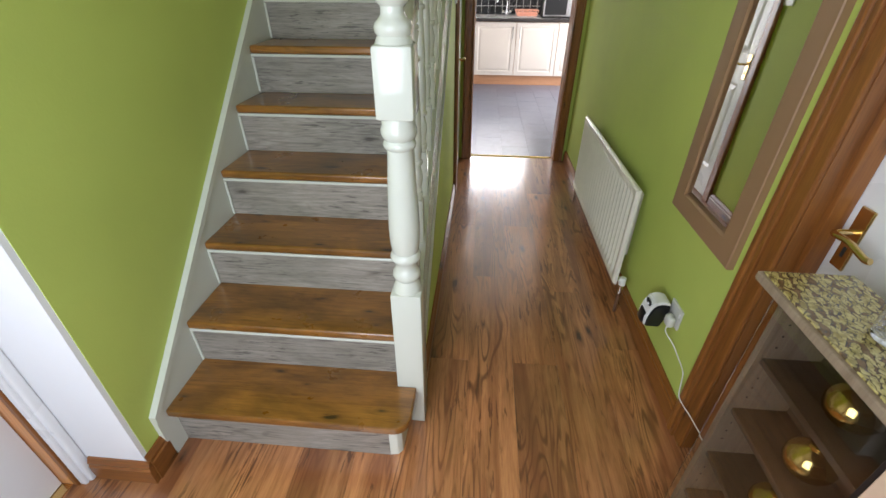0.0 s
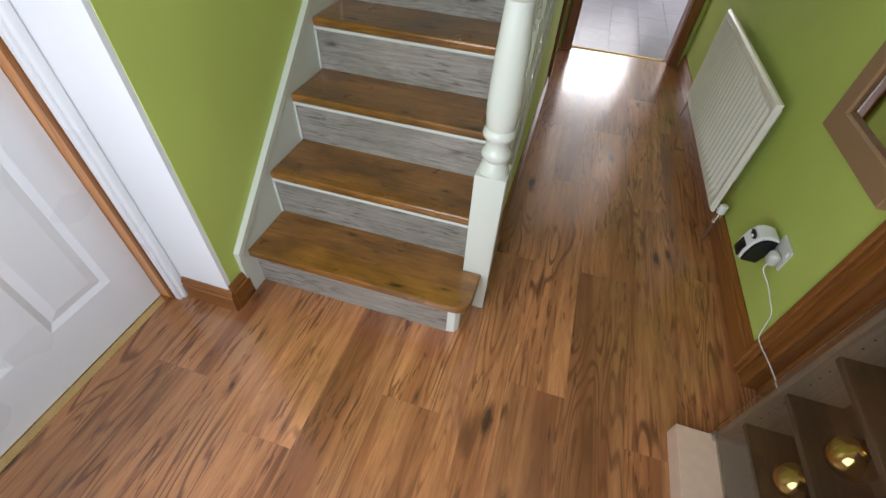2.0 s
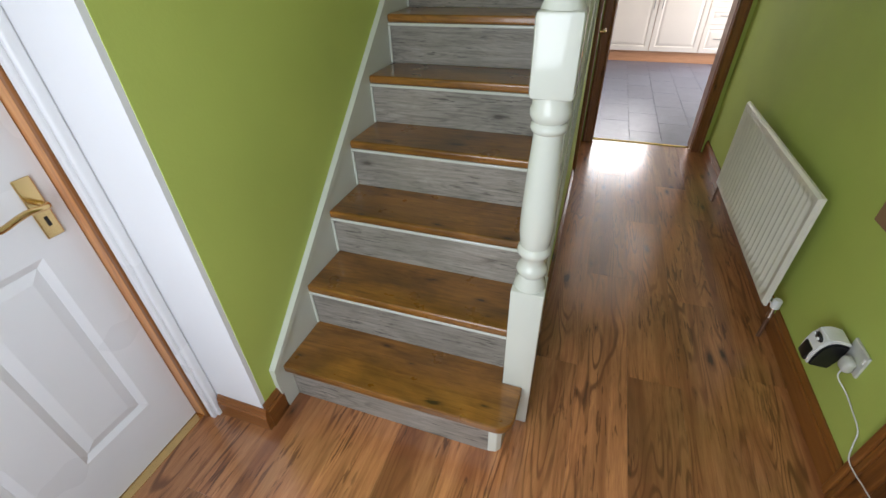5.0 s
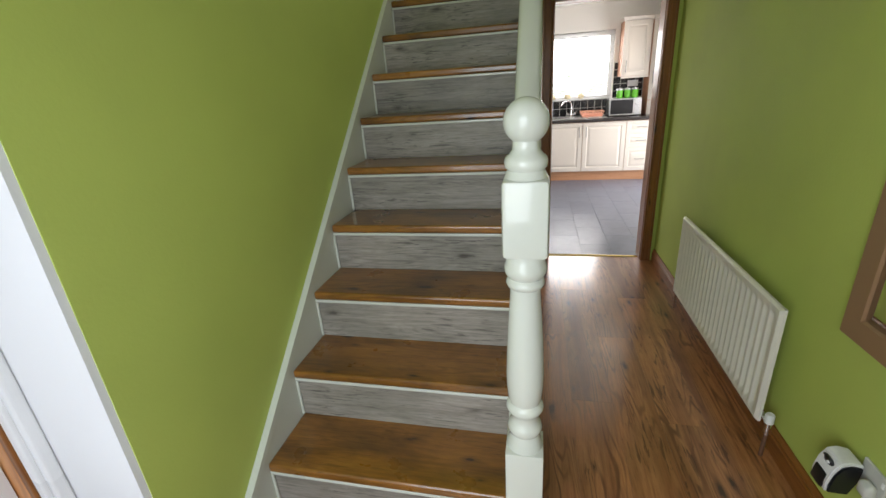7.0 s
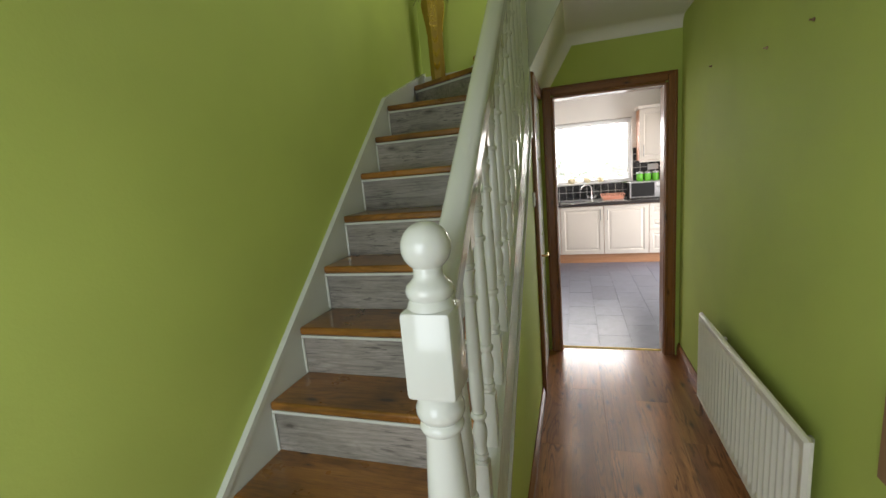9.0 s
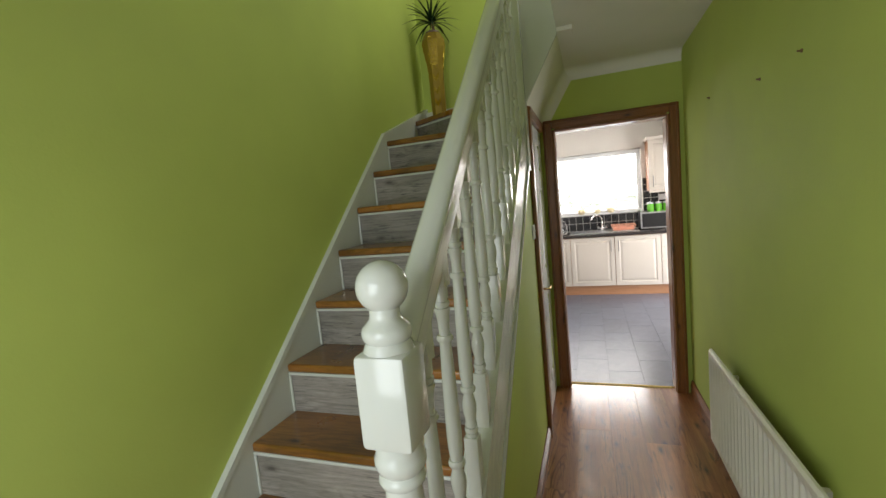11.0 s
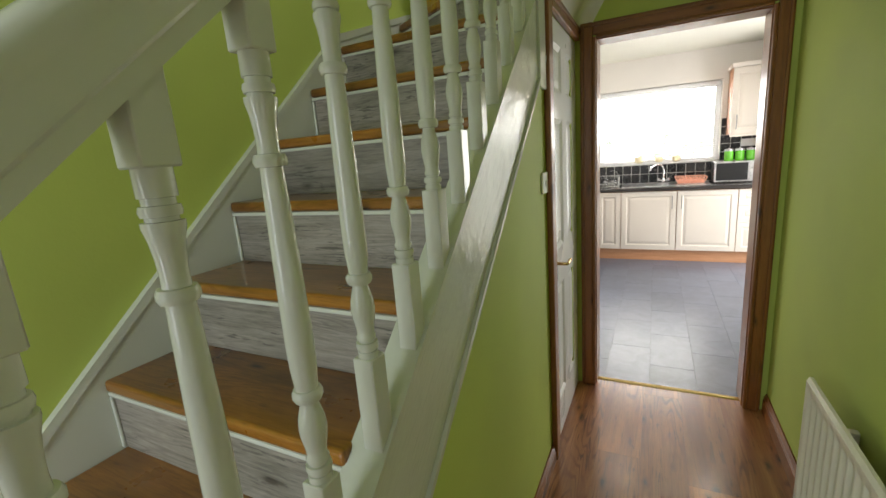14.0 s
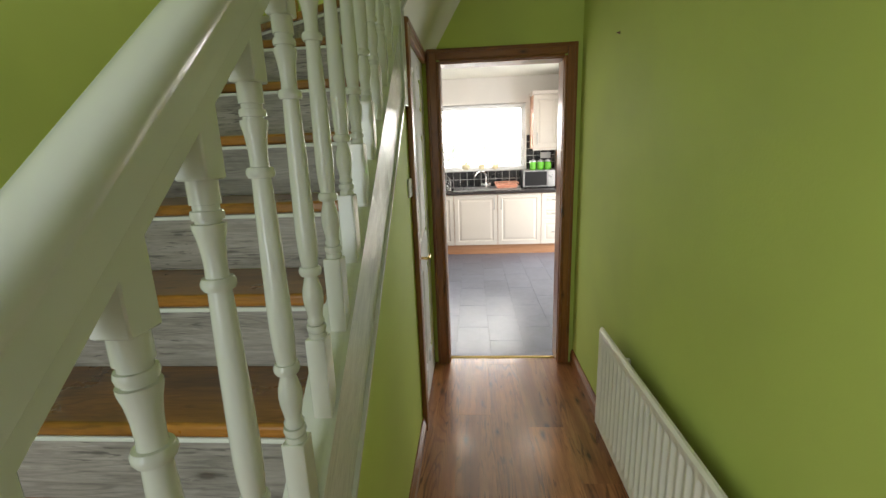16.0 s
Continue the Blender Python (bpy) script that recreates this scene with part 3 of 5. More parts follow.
# ---- doors ----
def panelled(w, h, th, panels, recess=0.009, edge=0.02, field=0.028, rise=0.006):
    """A slab with raised-and-fielded panels on its front, which faces -y. Panels: x0, x1, z0, z1."""
    bm = bmesh.new()
    xs = sorted({0, w, *[p[0] for p in panels], *[p[1] for p in panels]})
    zs = sorted({0, h, *[p[2] for p in panels], *[p[3] for p in panels]})
    grid = {(x, z): bm.verts.new((x, 0, z)) for x in xs for z in zs}
    marked = []
    for i in range(len(xs) - 1):
        for j in range(len(zs) - 1):
            f = bm.faces.new((grid[xs[i], zs[j]], grid[xs[i + 1], zs[j]], grid[xs[i + 1], zs[j + 1]], grid[xs[i], zs[j + 1]]))
            cx, cz = (xs[i] + xs[i + 1]) / 2, (zs[j] + zs[j + 1]) / 2
            if any(p[0] < cx < p[1] and p[2] < cz < p[3] for p in panels):
                marked.append((f, [p for p in panels if p[0] < cx < p[1] and p[2] < cz < p[3]][0]))
    bm.normal_update()
    groups = {}
    for f, p in marked:
        groups.setdefault(p, []).append(f)
    for fs in groups.values():
        if len(fs) > 1:
            fs = bmesh.ops.dissolve_faces(bm, faces=fs)["region"]
        bmesh.ops.inset_region(bm, faces=fs, thickness=edge, depth=-recess, use_even_offset=True)
        bmesh.ops.inset_region(bm, faces=fs, thickness=field, depth=rise, use_even_offset=True)
    outer = [e for e in bm.edges if e.is_boundary]
    ext = bmesh.ops.extrude_edge_only(bm, edges=outer)
    vs = [g for g in ext["geom"] if isinstance(g, bmesh.types.BMVert)]
    bmesh.ops.translate(bm, verts=vs, vec=(0, th, 0))
    bmesh.ops.holes_fill(bm, edges=[e for e in bm.edges if e.is_boundary])
    return bm


def lever_handle(parent, x, z, turn=1, material=None, drop=0.0):
    """Lever on a long back plate, on a face that looks to -y. turn: the way that the lever points."""
    material = material or BRASS
    h = part("handle", box(x - 0.02, x + 0.02, -0.007, -0.0005, z - 0.095, z + 0.06, 0.003), material, parent, "polished brass lever handle")
    part("lever", tube(smooth_line([(x, -0.004, z), (x, -0.045, z), (x + turn * 0.012, -0.056, z), (x + turn * 0.05, -0.056, z + 0.004), (x + turn * 0.1, -0.052, z - 0.008 - drop), (x + turn * 0.112, -0.05, z - 0.006 - drop)], 4), 0.0075, 10), material, h, smooth=True)
    part("keyhole", box(x - 0.004, x + 0.004, -0.009, -0.0055, z - 0.065, z - 0.04, 0.001), DARK, h)
    return h


def six_panel(w, top=1.98):
    a, g = 0.105, 0.115
    c = (w - 2 * a - g) / 2
    cols = [(a, a + c), (a + c + g, w - a)]
    rows = [(0.20, 0.80), (0.98, 1.575), (1.69, 1.89)]
    return [(x0, x1, z0, z1) for x0, x1 in cols for z0, z1 in rows]


def door(name, label, m, w, h, handle, turn):
    d = tagged(link_mesh(name, panelled(w, h, 0.036, six_panel(w)), SATIN), label, "door", "", "structure")
    d.matrix_world = m
    lever_handle(d, handle, 0.93, turn)
    return d


door("door_1", "closed white six panel hall door with brass handle", pose(-1.160, 0.176, 0.006, 0, 0, 90), 0.745, 1.99, 0.690, -1)
door("door_2", "closed white six panel cupboard door under the stairs", pose(-0.018, 3.348, 0.008, 0, 0, 90), 0.668, 1.985, 0.06, 1)
door("door_3", "closed white panel door behind the display cabinet", pose(1.032, 1.238, 0.006, 0, 0, -90), 0.752, 2.0, 0.055, 1)

# ---- staircase ----
stairs = thing("staircase", "wooden staircase with varnished pine treads and grey washed risers", "staircase", at=(-0.46, 1.12, 0))
stairs_inv = Matrix.Translation((0.46, -1.12, 0))
XL, XR = -0.842, -0.082


def stair_part(name, bm, material, label="", smooth=False):
    bmesh.ops.transform(bm, matrix=stairs_inv, verts=bm.verts)
    return part(name, bm, material, stairs, label, smooth)


# the first tread wraps round the newel with a rounded corner
arc = [(-0.072 + 0.058 * math.sin(a), Y1 + 0.058 - 0.058 * math.cos(a)) for a in [i * math.pi / 16 for i in range(9)]]
tread_one = [(XL, Y1)] + arc + [(-0.014, 1.2625), (-0.0825, 1.2625), (-0.0825, Y1 + GO + 0.022), (XL, Y1 + GO + 0.022)]
stair_part("tread", prism(tread_one, "z", RISE - 0.032, RISE, 0.005), TREAD)
stair_part("riser", box(XL, -0.092, Y1 + 0.030, Y1 + 0.046, 0.001, RISE - 0.033), RISER)
stair_part("bullnose", prism([(-0.092, Y1 + 0.030), (-0.064, Y1 + 0.034), (-0.050, Y1 + 0.05), (-0.044, 1.262), (-0.092, 1.262)], "z", 0.001, RISE - 0.033, 0.002), GLOSS, "white painted rounded step end")
for k in range(2, 11):
    y, z = Y1 + GO * (k - 1), RISE * k
    stair_part("tread", box(XL, XR, y, y + GO + 0.022 if k < 10 else y + 0.62, z - 0.032, z, 0.009, 3), TREAD)
    stair_part("riser", box(XL, XR, y + 0.012, y + 0.027, z - RISE + 0.001, z - 0.033), RISER)
    stair_part("scotia", box(XL, XR, y + 0.003, y + 0.0115, z - 0.045, z - 0.0335, 0.003), GLOSS, "white strip under the nosing")
    stair_part("side_bead", box(XL, XL + 0.009, y + 0.003, y + 0.0115, z - RISE + 0.002, z - 0.047, 0.003), GLOSS, "white corner bead")
# winders that turn to the right round the upper post
POST = (-0.053, 3.212)
t11 = [(-0.10, 3.155), (XL, 3.600), (XL, 3.868), (-0.44, 3.868), (-0.10, 3.27)]
stair_part("tread", prism(t11, "z", 11 * RISE - 0.032, 11 * RISE, 0.006), TREAD)
stair_part("riser", prism([(-0.10, 3.185), (XL, 3.632), (XL, 3.648), (-0.10, 3.20)], "z", 10 * RISE + 0.001, 11 * RISE - 0.033), RISER)
stair_part("scotia", prism([(-0.10, 3.175), (XL, 3.622), (XL, 3.631), (-0.10, 3.184)], "z", 11 * RISE - 0.046, 11 * RISE - 0.0335), GLOSS, "white strip under the nosing")
t12 = [(-0.08, 3.262), (-0.462, 3.868), (0.02, 3.868), (0.0, 3.262)]
stair_part("tread", prism(t12, "z", 12 * RISE - 0.032, 12 * RISE, 0.006), TREAD)
stair_part("riser", prism([(-0.08, 3.30), (-0.437, 3.868), (-0.42, 3.868), (-0.07, 3.32)], "z", 11 * RISE + 0.001, 12 * RISE - 0.033), RISER)
stair_part("riser", box(-0.02, -0.005, 3.262, 3.868, 12 * RISE + 0.001, 2.60), RISER)

# wall string with a bead along its top
def top_l(y):
    return 0.615 + SLOPE * (y - 1.53)


outline = [(1.060, 0.002), (1.045, 0.10), (1.045, top_l(1.045)), (3.06, top_l(3.06)), (3.868, 2.245), (3.868, 1.7), (3.06, top_l(3.06) - 0.35), (1.45, 0.002)]
stair_part("wall_string", prism(outline, "x", WL + 0.001, XL), GLOSS, "white painted wall string")
bm = bmesh.new()
for (ya, za), (yb, zb) in (((1.045, top_l(1.045)), (3.062, top_l(3.062))), ((3.058, top_l(3.058)), (3.866, 2.247))):
    add_prism(bm, [(ya, za), (yb, zb), (yb, zb + 0.030), (ya, za + 0.030)], "x", WL + 0.001, XL + 0.006)
stair_part("string_bead", bm, GLOSS, "white bead on the wall string")
stair_part("end_string", prism([(XL + 0.001, 2.0), (XL + 0.001, 2.245), (-0.50, 2.255), (-0.1, 2.50), (-0.1, 2.0)], "y", 3.846, 3.869), GLOSS, "white string on the end wall")

# ---- balustrade ----
rail = thing("balustrade", "white gloss balustrade with turned newel and balusters", "balustrade", at=(-0.053, 1.297, 0))
rail_inv = Matrix.Translation((0.053, -1.297, 0))


def rail_part(name, bm, label="", smooth=False, parent=None, coat=GLOSS):
    bmesh.ops.transform(bm, matrix=rail_inv, verts=bm.verts)
    return part(name, bm, coat, parent or rail, label, smooth)


NX, NY, NH = -0.035, 1.310, 0.047
bm = bmesh.new()
add_box(bm, NX - NH, NX + NH, NY - NH, NY + NH, 0.001, 0.605, 0.003)
add_box(bm, NX - NH, NX + NH, NY - NH, NY + NH, 1.134, 1.299, 0.010, 2)
turned = [(0.046, 0.60), (0.042, 0.622), (0.036, 0.634), (0.033, 0.645), (0.040, 0.652), (0.0435, 0.664), (0.040, 0.676), (0.034, 0.684), (0.033, 0.70), (0.038, 0.712),
          (0.044, 0.72), (0.046, 0.728), (0.043, 0.738), (0.037, 0.744), (0.040, 0.752), (0.0435, 0.79), (0.0445, 0.83), (0.043, 0.88), (0.040, 0.95), (0.036, 1.02), (0.0335, 1.062),
          (0.0335, 1.075), (0.040, 1.080), (0.0425, 1.088), (0.040, 1.096), (0.036, 1.100), (0.042, 1.106), (0.046, 1.116), (0.046, 1.128), (0.042, 1.138), (0.043, 1.158)]
add_lathe(bm, [(r, z if z < 0.75 else z - 0.021 * min(1, (z - 0.75) / 0.3)) for r, z in turned], NX, NY, 40)
newel = rail_part("newel_post", bm, "turned white newel post", True)
ball = [(0.044, 1.298), (0.040, 1.308), (0.037, 1.314), (0.042, 1.320), (0.0435, 1.330), (0.041, 1.339), (0.033, 1.346), (0.027, 1.354), (0.026, 1.362)]
ball += [(0.0448 * math.cos(a), 1.4065 + 0.0448 * math.sin(a)) for a in [radians(d) for d in range(-54, 88, 9)]] + [(0.002, 1.4513)]
rail_part("finial", lathe(ball, NX, NY, 40), "white ball finial", True)

# the upper post hangs beside the cupboard door
bm = box(-0.100, -0.004, 3.164, 3.258, 1.680, 3.05, 0.004)
rail_part("upper_post", bm, "white square upper newel post")


def rail_top(y):
    return 1.538 + SLOPE * (y - 1.60)


# handrail: rounded section run up the slope
RX = -0.037
sec = [(-0.026, -0.120), (0.026, -0.120), (0.026, -0.096), (0.031, -0.090), (0.033, -0.070), (0.030, -0.050), (0.034, -0.040), (0.036, -0.026), (0.032, -0.012), (0.022, -0.003), (0.0, 0.001),
       (-0.022, -0.003), (-0.032, -0.012), (-0.036, -0.026), (-0.034, -0.040), (-0.030, -0.050), (-0.033, -0.070), (-0.031, -0.090), (-0.026, -0.096)]
bm = bmesh.new()
ends = []
for y in (NY + NH - 0.002, 3.166):
    ends.append([bm.verts.new((RX + p * 0.88, y, rail_top(y) - 0.009 + q * 0.92)) for p, q in sec])
bm.faces.new(ends[0])
bm.faces.new(ends[1])
for i in range(len(sec)):
    j = (i + 1) % len(sec)
    bm.faces.new((ends[0][i], ends[0][j], ends[1][j], ends[1][i]))
rail_part("handrail", bm, "white moulded handrail", True)

# outer string with a cap and a trim below
bm = prism([(NY + NH - 0.001, cap(NY + NH) - 0.29), (3.166, cap(3.166) - 0.29), (3.166, cap(3.166) - 0.012), (NY + NH - 0.001, cap(NY + NH) - 0.012)], "x", -0.080, -0.015)
rail_part("outer_string", bm, "white gloss outer string board", coat=BRUSHED_GLOSS)
bm = prism([(NY + NH - 0.001, cap(NY + NH) - 0.012), (3.166, cap(3.166) - 0.012), (3.166, cap(3.166)), (NY + NH - 0.001, cap(NY + NH))], "x", -0.088, -0.011)
rail_part("string_cap", bm, "white capping on the string", coat=BRUSHED_GLOSS)
bm = bmesh.new()
for d, w in ((0.283, 0.010), (0.300, 0.005)):
    add_prism(bm, [(NY + NH - 0.001, cap(NY + NH) - d - 0.016), (3.30, cap(3.30) - d - 0.016), (3.30, cap(3.30) - d), (NY + NH - 0.001, cap(NY + NH) - d)], "x", -0.0195, -0.015 + w)
rail_part("string_trim", bm, "white trim below the string")

# turned balusters
BW = 0.0195
base = bmesh.new()
low, high = 0.155, 0.729
slant = SLOPE * BW
vs = [(-BW, -BW, -slant), (BW, -BW, -slant), (BW, BW, slant), (-BW, BW, slant)]
def block(bm, bottom, top):
    lo = [bm.verts.new(p) for p in bottom]
    hi = [bm.verts.new(p) for p in top]
    bm.faces.new(lo[::-1])
    bm.faces.new(hi)
    for i in range(4):
        j = (i + 1) % 4
        bm.faces.new((lo[i], lo[j], hi[j], hi[i]))
block(base, vs, [(x, y, low) for x, y, z in vs])
over = 0.094
block(base, [(x, y, high) for x, y, z in vs], [(x, y, high + over + z) for x, y, z in vs])
bmesh.ops.bevel(base, geom=base.edges[:], offset=0.002, segments=1, affect="EDGES")
prof = [(0.0172, low - 0.002), (0.0172, low + 0.010), (0.0150, low + 0.0105), (0.0150, low + 0.014), (0.0180, low + 0.0145), (0.0192, low + 0.020), (0.0180, low + 0.026), (0.0140, low + 0.0265), (0.0140, low + 0.030),
        (0.0160, low + 0.0305), (0.0168, low + 0.036), (0.0140, low + 0.041), (0.0152, low + 0.052), (0.0186, low + 0.070), (0.0198, low + 0.084), (0.0186, low + 0.098), (0.0150, low + 0.112), (0.0128, low + 0.121), (0.0128, low + 0.126),
        (0.0185, low + 0.1265), (0.0212, low + 0.132), (0.0212, low + 0.138), (0.0185, low + 0.1435), (0.0155, low + 0.144), (0.0160, low + 0.150), (0.0182, low + 0.175), (0.0190, low + 0.205), (0.0187, low + 0.24), (0.0174, low + 0.32), (0.0154, low + 0.40),
        (0.0141, low + 0.436), (0.0141, low + 0.4425), (0.0182, low + 0.443), (0.0205, low + 0.448), (0.0205, low + 0.453), (0.0182, low + 0.458), (0.0138, low + 0.4585), (0.0132, low + 0.470), (0.0140, low + 0.490), (0.0162, low + 0.510),
        (0.0194, low + 0.525), (0.0194, low + 0.531), (0.0150, low + 0.5315), (0.0150, low + 0.536), (0.0180, low + 0.5365), (0.0192, low + 0.542), (0.0180, low + 0.548), (0.0150, low + 0.5485), (0.0150, low + 0.556), (0.0176, low + 0.5565), (0.0176, low + 0.57), (0.0175, low + 0.58), (0.0175, low + 0.586)]
add_lathe(base, [(r, z if z < low + 0.461 else low + 0.461 + (z - low - 0.461) * (high - low - 0.461) / 0.126) for r, z in prof[:-2]] + [(0.0175, high - 0.006), (0.0175, high + 0.002)], 0, 0, 18)
first = None
for k in range(12):
    y = 1.459 + 0.141 * k
    if first is None:
        first = part("baluster", base, GLOSS, rail, "", True)
        ob = first
    else:
        ob = new("baluster", first.data)
        ob.parent = rail
    ob.location = (0.015, y - 1.297, cap(y))


# ---- hall things ----
def radiator():
    """Single panel radiator with pressed vertical flutes, facing -x."""
    y0, y1, z0, z1, xf = 2.006, 3.168, 0.145, 0.648, 0.853
    r = thing("radiator", "white enamelled panel radiator with vertical flutes", "radiator", at=(0.9, (y0 + y1) / 2, z0))
    inv = Matrix.Translation((-0.9, -(y0 + y1) / 2, -z0))
    bm = bmesh.new()
    flutes, per = 23, 8
    ys = [y0 + 0.012]
    inner0, inner1 = y0 + 0.030, y1 - 0.030
    for i in range(flutes * per + 1):
        ys.append(inner0 + (inner1 - inner0) * i / (flutes * per))
    ys.append(y1 - 0.012)
    zs = [z0 + 0.008, z0 + 0.032, z0 + 0.052, z1 - 0.052, z1 - 0.032, z1 - 0.008]
    rows = []
    for j, z in enumerate(zs):
        row = []
        for i, y in enumerate(ys):
            u = (y - inner0) / (inner1 - inner0) * flutes
            p = u - math.floor(u)
            d = 0.0
            if 0 < u < flutes and j in (2, 3):
                d = 0.014 * max(0.0, min(1.0, (0.5 - abs(p - 0.5)) * 5 - 0.35))
            row.append(bm.verts.new((xf + d, y, z)))
        rows.append(row)
    for a, b in zip(rows, rows[1:]):
        for i in range(len(ys) - 1):
            bm.faces.new((a[i], a[i + 1], b[i + 1], b[i]))
    edge = [e for e in bm.edges if e.is_boundary]
    out = bmesh.ops.extrude_edge_only(bm, edges=edge)
    vs = [g for g in out["geom"] if isinstance(g, bmesh.types.BMVert)]
    for v in vs:
        v.co.x += 0.010
        v.co.y += 0.012 if v.co.y > (y0 + y1) / 2 else -0.012
        v.co.z += 0.008 if v.co.z > (z0 + z1) / 2 else -0.008
    edge = [e for e in bm.edges if e.is_boundary]
    out = bmesh.ops.extrude_edge_only(bm, edges=edge)
    vs = [g for g in out["geom"] if isinstance(g, bmesh.types.BMVert)]
    for v in vs:
        v.co.x += 0.010
    bmesh.ops.holes_fill(bm, edges=[e for e in bm.edges if e.is_boundary])
    bmesh.ops.transform(bm, matrix=inv, verts=bm.verts)
    part("front_panel", bm, RAD, r, smooth=True)
    # convector fins behind the panel
    bm = bmesh.new()
    n = 76
    a, b = [], []
    for i in range(n + 1):
        y = y0 + 0.06 + (y1 - y0 - 0.12) * i / n
        x = 0.876 if i % 2 else 0.888
        a.append(bm.verts.new((x, y, z0 + 0.04)))
        b.append(bm.verts.new((x, y, z1 - 0.03)))
    for i in range(n):
        bm.faces.new((a[i], a[i + 1], b[i + 1], b[i]))
    bmesh.ops.solidify(bm, geom=bm.faces[:], thickness=0.001)
    bmesh.ops.transform(bm, matrix=inv, verts=bm.verts)
    part("convector", bm, RAD, r)
    for y in (y0 + 0.16, y1 - 0.16):
        bm = box(0.874, WR + 0.001, y - 0.012, y + 0.012, z0 + 0.08, z1 - 0.08, 0.002)
        bmesh.ops.transform(bm, matrix=inv, verts=bm.verts)
        part("wall_bracket", bm, RAD, r)
    for y, s in ((y0, -1), (y1, 1)):
        bm = tube([(0.885, y - s * 0.02, z0 + 0.025), (0.885, y + s * 0.028, z0 + 0.025)], 0.011, 12)
        bmesh.ops.transform(bm, matrix=inv, verts=bm.verts)
        v = part("valve", bm, CHROME, r, "chrome radiator valve", True)
        if s < 0:
            bm = lathe([(0.012, z0 + 0.02), (0.0165, z0 + 0.024), (0.0165, z0 + 0.058), (0.013, z0 + 0.064)], 0.885, y - 0.03, 18)
            bmesh.ops.transform(bm, matrix=inv, verts=bm.verts)
            part("valve_cap", bm, WHITE_PLASTIC, v, "white plastic cap", True)
        bm = tube([(0.885, y + s * 0.03, z0 + 0.03), (0.885, y + s * 0.03, z0 - 0.03)], 0.012, 12)
        bmesh.ops.transform(bm, matrix=inv, verts=bm.verts)
        part("valve_body", bm, CHROME, v, "", True)
        bm = tube([(0.885, y + s * 0.03, z0 - 0.025), (0.885, y + s * 0.03, 0.001)], 0.0078, 12)
        bmesh.ops.transform(bm, matrix=inv, verts=bm.verts)
        part("pipe", bm, COPPER, r, "dull copper pipe", True)


radiator()


def wall_mirror():
    y0, y1, z0, z1, f = 1.384, 1.830, 0.682, 1.88, 0.078
    m = thing("wall_mirror", "tall wall mirror in a flat taupe frame", "mirror", at=(WR, (y0 + y1) / 2, z0))
    inv = Matrix.Translation((-WR, -(y0 + y1) / 2, -z0))
    outer = [(y0, z0), (y1, z0), (y1, z1), (y0, z1)]
    inner = [(y0 + f, z0 + f), (y1 - f, z0 + f), (y1 - f, z1 - f), (y0 + f, z1 - f)]
    for i in range(4):
        j = (i + 1) % 4
        bm = bmesh.new()
        prof = []
        for k in (i, j):
            o, n = Vector(outer[k]), Vector(inner[k])
            d = n - o
            prof.append([bm.verts.new((x, *(o + d * t))) for x, t in ((WR - 0.0005, 0.0), (WR - 0.020, 0.0), (WR - 0.023, 0.04), (WR - 0.023, 0.90), (WR - 0.017, 1.0), (WR - 0.0005, 1.0))])
        n = len(prof[0])
        bm.faces.new(prof[0])
        bm.faces.new(prof[1])
        for k in range(n):
            q = (k + 1) % n
            bm.faces.new((prof[0][k], prof[0][q], prof[1][q], prof[1][k]))
        bmesh.ops.transform(bm, matrix=inv, verts=bm.verts)
        part("frame_rail" if i % 2 == 0 else "frame_stile", bm, TAUPE, m)
    bm = box(WR - 0.0105, WR - 0.006, y0 + f - 0.004, y1 - f + 0.004, z0 + f - 0.004, z1 - f + 0.004)
    bmesh.ops.transform(bm, matrix=inv, verts=bm.verts)
    part("mirror_glass", bm, MIRROR, m, "clear silvered mirror glass")
    bm = bmesh.new()
    for i in range(4):
        j = (i + 1) % 4
        a, b = Vector(inner[i]), Vector(inner[j])
        c = Vector(((y0 + y1) / 2, (z0 + z1) / 2))
        a2, b2 = (p + Vector((0.012 if p.x < c.x else -0.012, 0.012 if p.y < c.y else -0.012)) for p in (a, b))
        bm.faces.new([bm.verts.new((x, p.x, p.y)) for x, p in ((WR - 0.017, a), (WR - 0.017, b), (WR - 0.0108, b2), (WR - 0.0108, a2))])
    bmesh.ops.solidify(bm, geom=bm.faces[:], thickness=0.0015)
    bmesh.ops.transform(bm, matrix=inv, verts=bm.verts)
    part("bevel_slip", bm, TAUPE, m)


wall_mirror()


